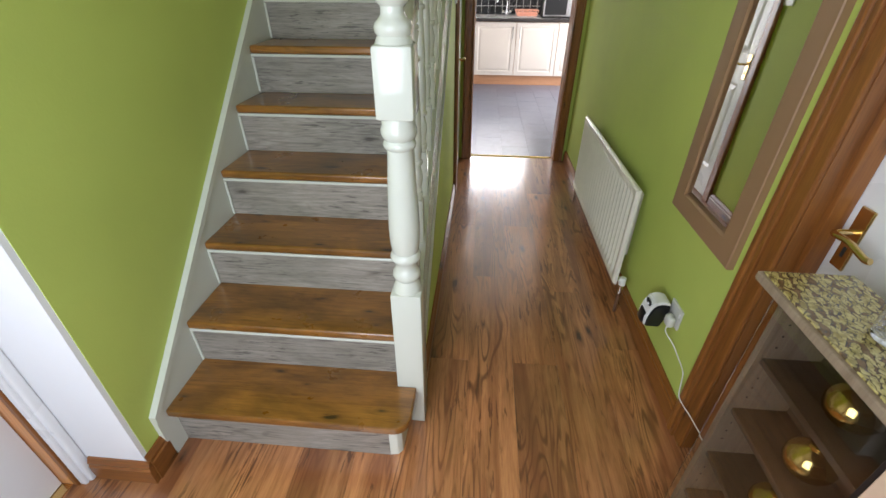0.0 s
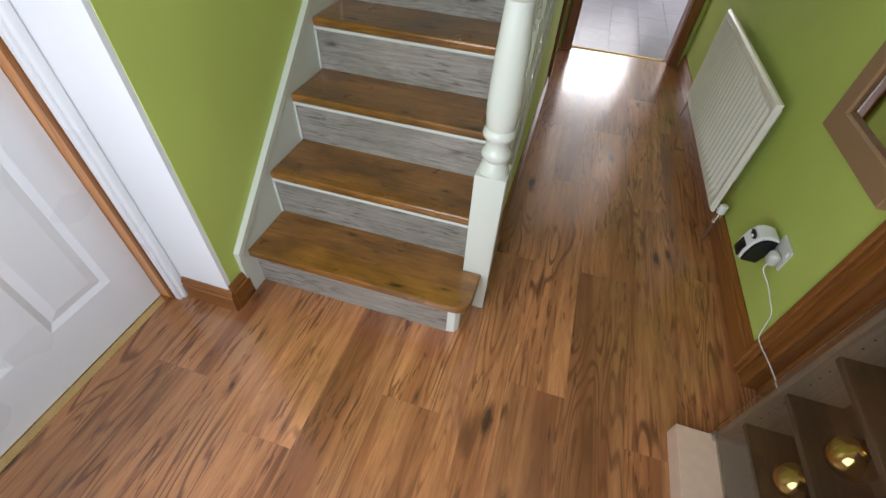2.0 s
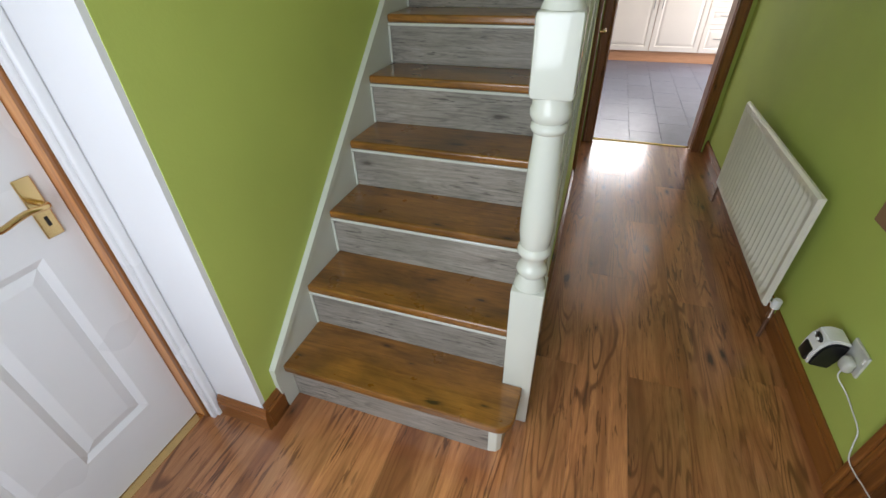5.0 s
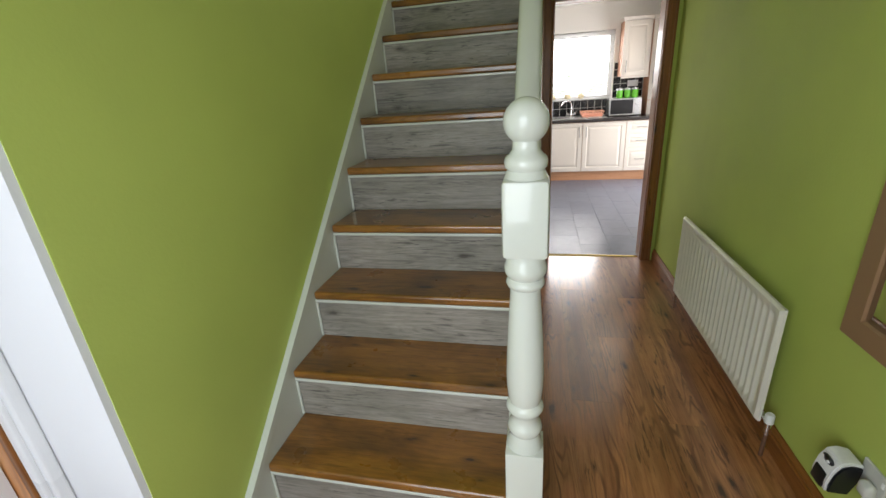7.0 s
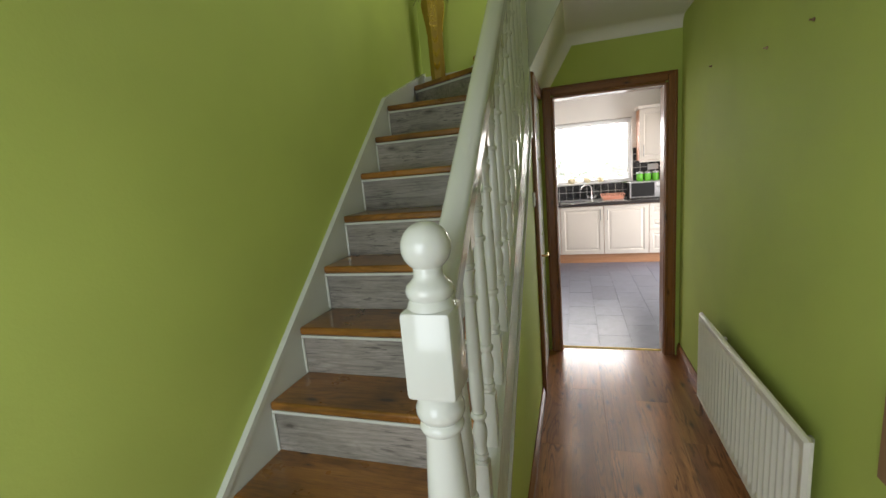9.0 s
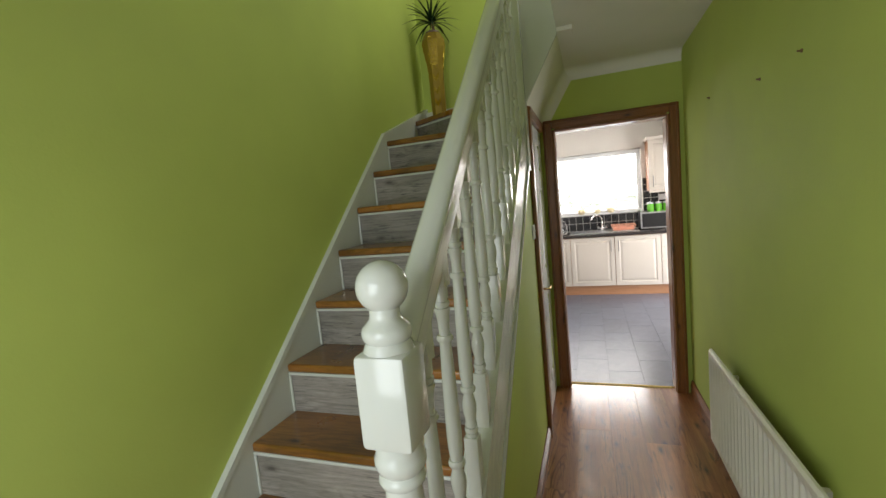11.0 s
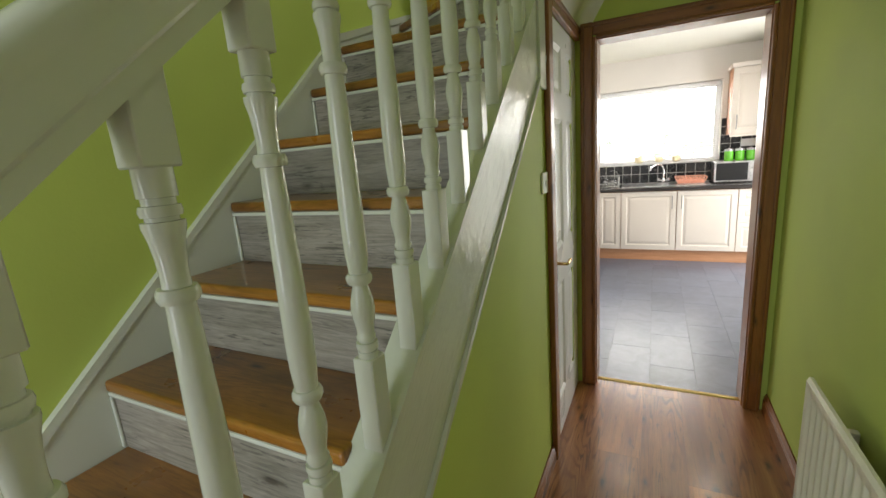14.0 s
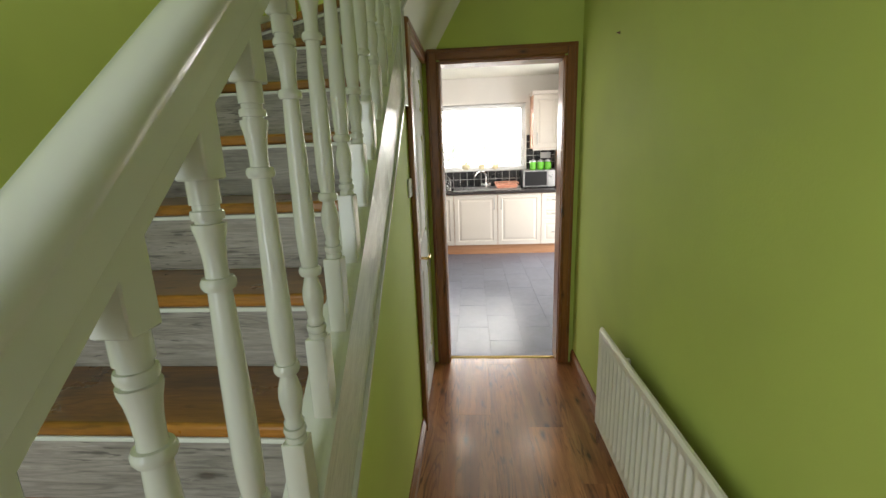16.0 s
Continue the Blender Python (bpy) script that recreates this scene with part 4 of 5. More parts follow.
def socket_and_freshener():
    s = thing("wall_socket", "white square socket plate on the green wall", "socket", at=(WR, 1.570, 0.345))
    part("plate", box(-0.009, -0.0005, -0.050, 0.043, -0.043, 0.043, 0.003), SOCKET_PLASTIC, s)
    part("switch", box(-0.012, -0.008, -0.044, -0.036, 0.012, 0.03, 0.001), WHITE_PLASTIC, s)
    p = thing("mains_plug", "white three pin plug with a thin cable", "plug", at=(WR - 0.010, 1.552, 0.325))
    part("plug_body", box(-0.030, -0.0005, -0.022, 0.022, -0.024, 0.024, 0.012, 3), SOCKET_PLASTIC, p, smooth=True)
    line = smooth_line([(-0.018, -0.002, -0.022), (-0.020, -0.010, -0.05), (0.002, -0.047, -0.078), (0.006, -0.10, -0.092), (0.006, -0.157, -0.106), (-0.006, -0.190, -0.130), (-0.021, -0.229, -0.150), (-0.022, -0.275, -0.148), (-0.022, -0.314, -0.139), (-0.03, -0.40, -0.115), (-0.032, -0.55, -0.10)], 6)
    part("cable", tube(line, 0.0021, 8), WHITE_PLASTIC, p, smooth=True)
    f = thing("air_freshener", "white and black plug-in air freshener on the socket", "air freshener", at=(0.886, 1.622, 0.318))
    turn = pose(0, 0, 0, 0, 8, 0)
    bm = bmesh.new()
    side = [(-0.030, -0.062), (-0.038, -0.03), (-0.037, 0.018), (-0.026, 0.050), (-0.004, 0.062), (0.030, 0.060), (0.036, 0.050), (0.030, 0.050), (0.002, 0.050), (-0.017, 0.038), (-0.026, 0.012), (-0.028, -0.03), (-0.022, -0.062)]
    add_prism(bm, side, "y", -0.036, 0.036)
    bmesh.ops.recalc_face_normals(bm, faces=bm.faces)
    bmesh.ops.bevel(bm, geom=bm.edges[:], offset=0.004, segments=2, affect="EDGES")
    bmesh.ops.transform(bm, matrix=turn, verts=bm.verts)
    part("shell", bm, WHITE_PLASTIC, f, "white curved shell", True)
    bm = bmesh.new()
    add_prism(bm, [(-0.023, -0.064), (-0.029, -0.03), (-0.027, 0.012), (-0.018, 0.037), (0.002, 0.049), (0.034, 0.049), (0.040, 0.0), (0.030, -0.058)], "y", -0.0375, 0.0375)
    bmesh.ops.recalc_face_normals(bm, faces=bm.faces)
    bmesh.ops.bevel(bm, geom=bm.edges[:], offset=0.005, segments=2, affect="EDGES")
    bmesh.ops.transform(bm, matrix=turn, verts=bm.verts)
    part("back_body", bm, BLACK, f, "black plastic body", True)
    bm = box(-0.0415, -0.030, -0.026, 0.026, -0.058, -0.004, 0.006, 2)
    bmesh.ops.transform(bm, matrix=turn, verts=bm.verts)
    part("front_window", bm, BLACK, f, "black glossy front window", True)
    bm = bmesh.new()
    bmesh.ops.create_uvsphere(bm, u_segments=20, v_segments=10, radius=0.025, matrix=pose(-0.029, 0, 0.026, 0, -32, 0) @ Matrix.Diagonal((0.35, 1, 1, 1)))
    bmesh.ops.transform(bm, matrix=turn, verts=bm.verts)
    dial = part("dial", bm, BLACK, f, "black round dial", True)
    for k in range(4):
        a = radians(45 + 90 * k)
        bm = bmesh.new()
        bmesh.ops.create_uvsphere(bm, u_segments=8, v_segments=5, radius=0.0056, matrix=turn @ pose(-0.029, 0, 0.026, 0, -32, 0) @ Matrix.Translation((-0.0062, 0.0165 * math.cos(a), 0.0165 * math.sin(a))))
        part("dial_mark", bm, WHITE_PLASTIC, dial)
    bm = tube([(0.030, -0.005, 0.018), (0.048, -0.01, 0.022)], 0.017, 14)
    part("plug_neck", bm, BLACK, f, "black plug neck", True)


socket_and_freshener()


def light_switch():
    s = thing("light_switch", "white single light switch beside the cupboard door", "switch", at=(-0.020, 3.228, 1.322))
    part("plate", box(0.0005, 0.010, -0.042, 0.042, -0.042, 0.042, 0.003), WHITE_PLASTIC, s)
    bm = box(0.009, 0.015, -0.006, 0.006, -0.013, 0.013, 0.002)
    bmesh.ops.transform(bm, matrix=pose(0, 0, 0, 0, 8, 0), verts=bm.verts)
    part("rocker", bm, WHITE_PLASTIC, s)


light_switch()
for y, z in ((2.331, 1.898), (2.67, 1.894), (3.378, 1.967)):
    bm = tube([(WR - 0.004, y, z), (WR - 0.0005, y, z)], 0.006, 10)
    add_tube(bm, [(WR - 0.014, y + 0.001, z + 0.001), (WR - 0.004, y, z)], 0.003, 8)
    tagged(link_mesh("wall_screw", bm, COPPER), "small bare rusty screw in the green wall", "screw", "screws in the wall")


def display_cabinet():
    x0, x1, y0, y1, h = 0.785, 0.922, 0.25, 0.990, 0.905
    c = thing("display_cabinet", "limed oak display cabinet with shelves and pressed leaf top", "cabinet", at=(0.835, 0.63, 0))
    inv = Matrix.Translation((-0.835, -0.63, 0))

    def add(name, bm, material, label="", smooth=False, parent=None):
        bmesh.ops.transform(bm, matrix=inv, verts=bm.verts)
        return part(name, bm, material, parent or c, label, smooth)

    side = add("side_panel", box(x0, x1, y1 - 0.018, y1, 0.07, h, 0.0015), CABINET)
    for z in [0.16 + 0.032 * i for i in range(22)]:
        if not any(abs(z - s) < 0.025 for s in (0.215, 0.395, 0.570, 0.737)):
            add("peg_hole", tube([(x0 + 0.028, y1 - 0.0186, z), (x0 + 0.028, y1 - 0.0176, z)], 0.0025, 6), DARK, "", False, side)
    add("side_panel", box(x0, x1, y0, y0 + 0.018, 0.07, h, 0.0015), CABINET)
    add("divider", box(x0 + 0.003, x1 - 0.006, 0.650, 0.668, 0.09, h - 0.001, 0.001), CABINET)
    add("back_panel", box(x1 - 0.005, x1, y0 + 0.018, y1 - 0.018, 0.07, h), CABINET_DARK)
    add("bottom_panel", box(x0, x1 - 0.006, y0 + 0.0185, y1 - 0.0185, 0.07, 0.088, 0.001), CABINET)
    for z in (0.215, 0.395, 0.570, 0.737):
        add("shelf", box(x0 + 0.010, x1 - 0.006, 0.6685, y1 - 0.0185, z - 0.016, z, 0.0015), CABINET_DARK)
    add("plinth", box(0.676, x1 - 0.02, y0, 0.992, 0.0005, 0.069, 0.002), BEIGE, "beige projecting plinth")
    add("hinge", box(0.774, 0.7815, y1 - 0.022, y1 + 0.002, 0.073, 0.092, 0.001), STEEL, "small steel hinge")
    add("glass_door", box(x0 - 0.008, x0 - 0.003, 0.681, 1.003, 0.095, h - 0.006, 0.0008), GLASS, "clear glass door")
    add("door_seal", box(x0 - 0.011, x0 - 0.001, 0.668, 0.6805, 0.095, h - 0.006, 0.001), BLACK, "black seal strip")
    add("door_panel", box(x0 - 0.020, x0 - 0.001, y0, 0.667, 0.095, h - 0.004, 0.003), BEIGE, "beige cabinet door")
    top = add("top", box(0.740, 0.9235, y0 - 0.02, 1.028, h + 0.0005, h + 0.020, 0.004), CABINET, "wooden edged top")
    add("inlay", box(0.748, 0.918, y0 - 0.012, 1.020, h + 0.0195, h + 0.0235, 0.001), MOSAIC, "pressed leaf inlay", False, top)
    return c


display_cabinet()


def gold_bowl(m, label):
    """Round lustre bowl with a small neck, lying open."""
    prof = [(0.016, 0.0)] + [(0.046 * math.cos(a), 0.042 + 0.042 * math.sin(a)) for a in [radians(d) for d in range(-68, 62, 10)]] + [(0.018, 0.083), (0.017, 0.090), (0.020, 0.096), (0.017, 0.096), (0.014, 0.090)]
    b = tagged(link_mesh("gold_bauble_vase", lathe(prof, 0, 0, 28), GOLD, None, "", True), label, "vase", "gold vases in the cabinet")
    b.matrix_world = m
    return b


b0 = gold_bowl(pose(0.858, 0.818, 0.7375), "round shiny gold vase on a cabinet shelf")
for z, y in ((0.5705, 0.820), (0.3955, 0.822), (0.2155, 0.824)):
    copy_thing(b0, pose(0.858, y, z))
for y, x in ((0.835, 0.850), (0.765, 0.865)):
    prof = [(0.0, 0.0), (0.028, 0.0), (0.031, 0.006), (0.033, 0.085), (0.0305, 0.085), (0.028, 0.010), (0.0, 0.010)]
    g = tagged(link_mesh("glass_tumbler", lathe([(max(r, 0.0008), z) for r, z in prof], 0, 0, 28), GLASS, None, "", True), "clear glass tumbler on the cabinet top", "glass", "tumblers on the cabinet")
    g.location = (x, y, 0.929)


def vase_and_plant():
    v = thing("floor_vase", "tall tapering gold and taupe vase with sequin bands", "vase", at=(-0.685, 3.70, 11 * RISE + 0.0005))
    v.rotation_euler = (0, 0, radians(14))
    v.scale = (0.84, 0.84, 1.2)

    def ring(z):
        pts = [(0.0, 0.058), (0.06, 0.060), (0.26, 0.062), (0.32, 0.066), (0.42, 0.088), (0.455, 0.092), (0.485, 0.074), (0.50, 0.062)]
        for (a, ra), (b, rb) in zip(pts, pts[1:]):
            if a <= z <= b:
                return ra + (rb - ra) * (z - a) / (b - a)
        return 0.06

    bm = bmesh.new()
    zs = [0, 0.06, 0.16, 0.26, 0.32, 0.37, 0.42, 0.455, 0.485, 0.50]
    rows = []
    for z in zs:
        r = ring(z)
        rows.append([bm.verts.new((sx * r, sy * r, z)) for sx, sy in ([(-1, -0.45), (-0.45, -1), (0.45, -1), (1, -0.45), (1, 0.45), (0.45, 1), (-0.45, 1), (-1, 0.45)])])
    for a, b in zip(rows, rows[1:]):
        for i in range(8):
            j = (i + 1) % 8
            bm.faces.new((a[i], a[j], b[j], b[i]))
    bm.faces.new(rows[0])
    bm.faces.new(rows[-1])
    body = part("body", bm, VASE_GREY, v)
    part("rim", lathe([(0.058, 0.497), (0.060, 0.503), (0.058, 0.512), (0.046, 0.512), (0.044, 0.503)], 0, 0, 24), plain("mauve_rim", rgb(120, 98, 96), 0.5), v, "mauve rim", True)
    # chevron bands and the scrolled panel stand slightly proud of the front faces
    for face in range(4):
        turn = Matrix.Rotation(radians(90 * face), 4, "Z")
        for z in (0.10, 0.17, 0.245):
            bm = bmesh.new()
            for s in (-1, 1):
                pts = [(0, z - 0.028), (s * 0.43, z), (s * 0.43, z + 0.026), (0, z)]
                vs = [bm.verts.new((p * ring(q), -ring(q) * 1.0 - 0.0025, q)) for p, q in pts]
                bm.faces.new(vs if s > 0 else vs[::-1])
            bmesh.ops.solidify(bm, geom=bm.faces[:], thickness=0.003)
            bmesh.ops.transform(bm, matrix=turn, verts=bm.verts)
            part("sequin_band", bm, SEQUIN if z > 0.12 else VASE_GOLD, body, "gold sequin chevron")
        rng = random.Random(7 + face)
        for k in range(13):
            z = 0.30 + 0.17 * (k % 7) / 6.5
            r = ring(z)
            cx = (-0.22 if k < 7 else 0.2) * r + rng.uniform(-0.01, 0.01)
            pts = []
            for q in range(15):
                a = q / 14 * 4.6 + k
                rad = 0.020 * (1 - q / 20)
                zz = min(max(z + rad * math.sin(a), 0.285), 0.478)
                pts.append((cx + rad * math.cos(a), -ring(zz) - 0.002, zz))
            bm = tube(pts, 0.0036, 5)
            bmesh.ops.transform(bm, matrix=turn, verts=bm.verts)
            part("scroll", bm, SEQUIN, body, "raised gold scroll")
    p = thing("dracaena_plant", "spiky dark green dracaena standing in the vase", "plant", at=(-0.685, 3.70, 11 * RISE + 0.60))
    part("stem", tube([(0, 0, -0.02), (0.004, 0, 0.03), (0.0, 0.004, 0.09)], 0.006, 8), COPPER, p, "brown stem", True)
    part("stem", tube([(0.01, 0.0, -0.02), (0.016, 0, 0.04), (0.02, 0.004, 0.08)], 0.004, 8), COPPER, p, "brown stem", True)
    rng = random.Random(3)
    for k in range(46):
        a = k * 2.39996
        lift = 1.35 - 1.25 * (k / 46)
        ln = rng.uniform(0.17, 0.25)
        d = Vector((math.cos(a), math.sin(a), 0))
        side = Vector((-math.sin(a), math.cos(a), 0))
        bm = bmesh.new()
        left, right = [], []
        for q in range(7):
            t = q / 6
            e = lift - 1.0 * t * t * (1.2 - lift * 0.5)
            c = d * (ln * t * math.cos(lift * (1 - 0.25 * t))) + Vector((0, 0, 0.075 + ln * (math.sin(lift) * t - 0.55 * t * t * (1.3 - lift * 0.75))))
            w = 0.0062 * math.sin(math.pi * min(0.97, 0.18 + 0.8 * t)) + 0.0004
            left.append(bm.verts.new(c - side * w))
            right.append(bm.verts.new(c + side * w + Vector((0, 0, 0.001))))
        for q in range(6):
            bm.faces.new((left[q], right[q], right[q + 1], left[q + 1]))
        bmesh.ops.solidify(bm, geom=bm.faces[:], thickness=0.0008)
        part("leaf", bm, LEAF, p, "", True)


vase_and_plant()

# ---- kitchen structure ----
KB, KF = 7.76, 7.17        # back wall, unit fronts
W0, W1 = -0.36, 1.076      # window opening
bm = box(-0.95, W0, KB, KB + 0.25, 0, 2.46)
add_box(bm, W1, 1.95, KB, KB + 0.25, 0, 2.46)
add_box(bm, W0, W1, KB, KB + 0.25, 0, 1.148)
add_box(bm, W0, W1, KB, KB + 0.25, 2.10, 2.46)
setting("wall_kitchen_back", bm, KITCHEN_WALL, "pale kitchen wall around the window", "wall")
# the left wall's opening is added only to hold the fill lamp
bm = box(-0.95, -0.85, 4.16, 4.65, 0, 2.46)
add_box(bm, -0.95, -0.85, 5.95, KB, 0, 2.46)
add_box(bm, -0.95, -0.85, 4.65, 5.95, 2.15, 2.46)
setting("wall_kitchen_left", bm, KITCHEN_WALL, "pale kitchen side wall with an opening added for a fill lamp", "wall")
bm = box(1.85, 1.95, 4.16, 5.70, 0, 2.46)
add_box(bm, 1.85, 1.95, 7.10, KB, 0, 2.46)
add_box(bm, 1.85, 1.95, 5.70, 7.10, 2.1, 2.46)
setting("wall_kitchen_right", bm, KITCHEN_WALL, "pale kitchen side wall with a wide garden opening", "wall")
bm = box(-0.85, 0.074, 4.161, 4.20, 0, 2.46)
add_box(bm, 0.854, 1.85, 4.161, 4.20, 0, 2.46)
add_box(bm, 0.074, 0.854, 4.161, 4.20, 2.008, 2.46)
setting("wall_kitchen_front", bm, KITCHEN_WALL, "pale kitchen wall beside the doorway", "wall")
setting("ceiling_kitchen", box(-0.95, 1.95, 4.16, KB + 0.25, 2.46, 2.56), CEILING, "white kitchen ceiling with downlights", "ceiling")

# window with frame, panes and sill
win = thing("window_1", "white framed kitchen window above the sink", "window", kind="structure", at=(0.378, KB + 0.14, 1.148))
WI = Matrix.Translation((-0.378, -KB - 0.14, -1.148))


def win_part(name, bm, material, label="", parent=None):
    bmesh.ops.transform(bm, matrix=WI, verts=bm.verts)
    return part(name, bm, material, parent or win, label)


wf = bmesh.new()
for b in ((W0, W1, 1.152, 1.215), (W0, W1, 2.035, 2.098), (W0, W0 + 0.06, 1.215, 2.035), (W1 - 0.06, W1, 1.215, 2.035)):
    add_box(wf, b[0], b[1], KB + 0.12, KB + 0.18, b[2], b[3], 0.004)
win_part("window_frame", wf, SATIN)
g = win_part("pane", box(W0 + 0.06, W1 - 0.06, KB + 0.147, KB + 0.153, 1.215, 2.035), GLASS)
g.visible_shadow = False
win_part("window_sill", box(W0, W1, KB - 0.022, KB + 0.12, 1.149, 1.166, 0.004), SATIN, "white tiled sill")

# venetian blind, open
blind = thing("venetian_blind", "white venetian blind lowered with open slats", "blind", at=(0.358, KB + 0.06, 2.06))
part("headrail", box(-0.70, 0.70, -0.025, 0.025, -0.012, 0.028, 0.003), SATIN, blind)
slat = bmesh.new()
add_box(slat, -0.695, 0.695, -0.0125, 0.0125, -0.0006, 0.0006)
bmesh.ops.transform(slat, matrix=pose(0, 0, 0, 14, 0, 0), verts=slat.verts)
s0 = None
for k in range(36):
    if s0 is None:
        s0 = part("slat", slat, SATIN, blind)
        ob = s0
    else:
        ob = new("slat", s0.data)
        ob.parent = blind
    ob.location = (0, 0, -0.035 - 0.0235 * k)
for x in (-0.5, 0.0, 0.5):
    part("ladder_cord", tube([(x, -0.0128, -0.02), (x, -0.0128, -0.87)], 0.0012, 5), SATIN, blind)
part("bottom_rail", box(-0.695, 0.695, -0.012, 0.012, -0.89, -0.875, 0.002), SATIN, blind)
bd = setting("backdrop", box(-1.6, 2.4, 9.2, 9.22, -0.15, 3.6), daylight_sheet(), "bright overcast garden beyond the window", "backdrop")


# ---- kitchen units ----
def handle_bar(parent, x, z, ln=0.13, level=False):
    a, b = ((x - ln / 2, z), (x + ln / 2, z)) if level else ((x, z - ln / 2), (x, z + ln / 2))
    part("handle", tube(smooth_line([(a[0], -0.001, a[1]), (a[0], -0.024, a[1]), ((a[0] + b[0]) / 2, -0.030, (a[1] + b[1]) / 2), (b[0], -0.024, b[1]), (b[0], -0.001, b[1])], 4), 0.0052, 8), HANDLE_STEEL, parent, "brushed steel bow handle", True)


def unit_front(parent, name, x0, z0, w, h, handle=None, level=False, margin=0.055):
    f = part(name, panelled(w - 0.008, h - 0.004, 0.019, [(margin, w - 0.008 - margin, margin, h - 0.004 - margin)] if h > 0.16 else [(0.04, w - 0.044, 0.03, h - 0.034)], 0.010, 0.014, 0.030, 0.008), KITCHEN_WHITE, parent)
    f.location = (x0 + 0.004, 0, z0 + 0.002)
    if handle:
        handle_bar(f, handle[0], handle[1], 0.12 if level else 0.14, level)
    return f


def base_unit(x0, x1, label, hx, group="kitchen base units"):
    u = thing("kitchen_unit", label, "kitchen unit", group, at=(x0, KF, 0.14))
    w = x1 - x0
    part("carcass", box(0.001, w - 0.001, 0.045, KB - KF - 0.03, 0.0, 0.715, 0.001), PLINTH, u, "beech coloured carcass")
    unit_front(u, "door", 0, 0, w, 0.715, (hx, 0.58) if hx else None)
    return u


base_unit(-0.27, 0.012, "cream panelled corner kitchen unit", 0.0)
base_unit(0.012, 0.620, "cream panelled kitchen unit under the sink", 0.555)
base_unit(0.620, 1.220, "cream panelled kitchen unit beside the sink", 0.045)
u = thing("drawer_unit", "cream kitchen drawer unit with three drawers", "kitchen unit", at=(1.220, KF, 0.14))
part("carcass", box(0.001, 0.399, 0.0195, KB - KF - 0.03, 0, 0.715, 0.001), PLINTH, u, "beech coloured carcass")
for z, h in ((0.0, 0.34), (0.34, 0.19), (0.53, 0.185)):
    unit_front(u, "drawer_front", 0, z, 0.40, h, (0.2, h / 2), True, 0.05)
tagged(link_mesh("kitchen_plinth", box(-0.27, 1.85, KF + 0.045, KF + 0.062, 0.0005, 0.139), PLINTH), "beech coloured plinth below the kitchen units", "plinth")
bm = box(-0.85, 1.85, KF - 0.035, KB - 0.001, 0.866, 0.904, 0.006, 3)
tagged(link_mesh("worktop", bm, WORKTOP), "dark speckled kitchen worktop along the wall", "worktop")

# cooker on the left run
ck = thing("cooker", "white cooker at the end of the worktop", "cooker", at=(-0.245, 6.75, 0))
part("body", box(-0.60, -0.004, -0.60, 0.0, 0.02, 0.90, 0.006), WHITE_PLASTIC, ck)
part("oven_door", box(-0.0035, 0.020, -0.585, -0.015, 0.12, 0.60, 0.006), WHITE_PLASTIC, ck)
part("handle", tube([(0.045, -0.55, 0.57), (0.045, -0.05, 0.57)], 0.009, 8), WHITE_PLASTIC, ck, "", True)
part("grill_door", box(-0.0035, 0.018, -0.585, -0.015, 0.62, 0.78, 0.006), WHITE_PLASTIC, ck)
part("handle", tube([(0.043, -0.55, 0.755), (0.043, -0.05, 0.755)], 0.009, 8), WHITE_PLASTIC, ck, "", True)
for k in range(5):
    part("knob", tube([(-0.004, -0.08 - 0.11 * k, 0.845), (0.022, -0.08 - 0.11 * k, 0.845)], 0.018, 14), WHITE_PLASTIC, ck, "", True)

# wall unit, tall dresser and what stands by them
wu = thing("wall_unit", "cream panelled wall cupboard with a cornice", "wall cupboard", at=(1.132, 7.435, 1.448))
part("carcass", box(0.001, 0.369, 0.0195, KB - 7.436, 0, 0.715, 0.001), PLINTH, wu, "beech coloured cupboard side")
unit_front(wu, "door", 0, 0, 0.37, 0.715, (0.05, 0.13))
part("cornice", prism([(-0.03, 0.716), (0.001, 0.716), (0.32, 0.716), (0.32, 0.76), (-0.05, 0.76), (-0.045, 0.745)], "x", -0.02, 0.385, 0.003), KITCHEN_WHITE, wu)
part("pelmet", box(-0.002, 0.371, -0.012, 0.012, -0.028, -0.0005, 0.004), KITCHEN_WHITE, wu)
dr = thing("dresser_unit", "tall cream kitchen dresser unit on the worktop", "kitchen unit", at=(1.508, 7.40, 0.905))
part("carcass", box(0.0, 0.300, 0.0195, KB - 7.401, 0, 1.245, 0.001), PLINTH, dr, "beech coloured side")
unit_front(dr, "drawer_front", 0, 0.0, 0.30, 0.20)
unit_front(dr, "door", 0, 0.205, 0.30, 1.04, (0.04, 0.30))
part("cornice", prism([(-0.03, 1.246), (0.001, 1.246), (0.35, 1.246), (0.35, 1.29), (-0.05, 1.29), (-0.045, 1.275)], "x", -0.0, 0.302, 0.003), KITCHEN_WHITE, dr)

mw = thing("microwave", "silver microwave oven with a dark glass door", "microwave", at=(1.000, 7.40, 0.9045))
part("body", box(0, 0.445, 0.012, 0.33, 0.008, 0.245, 0.006), STEEL, mw)
part("door", box(0.006, 0.335, 0.0, 0.0115, 0.012, 0.241, 0.003), STEEL, mw)
part("window", box(0.018, 0.325, -0.003, 0.0005, 0.030, 0.226, 0.002), BLACK, mw, "dark glass window")
ctl = part("control_panel", box(0.338, 0.441, 0.0, 0.0115, 0.012, 0.241, 0.003), STEEL, mw)
for z in (0.07, 0.16):
    part("knob", tube([(0.39, -0.016, z), (0.39, 0.001, z)], 0.02, 16), STEEL, ctl, "", True)
for x in (0.03, 0.41):
    part("foot", lathe([(0.012, 0), (0.012, 0.009)], x, 0.06, 10), BLACK, mw)
can0 = None
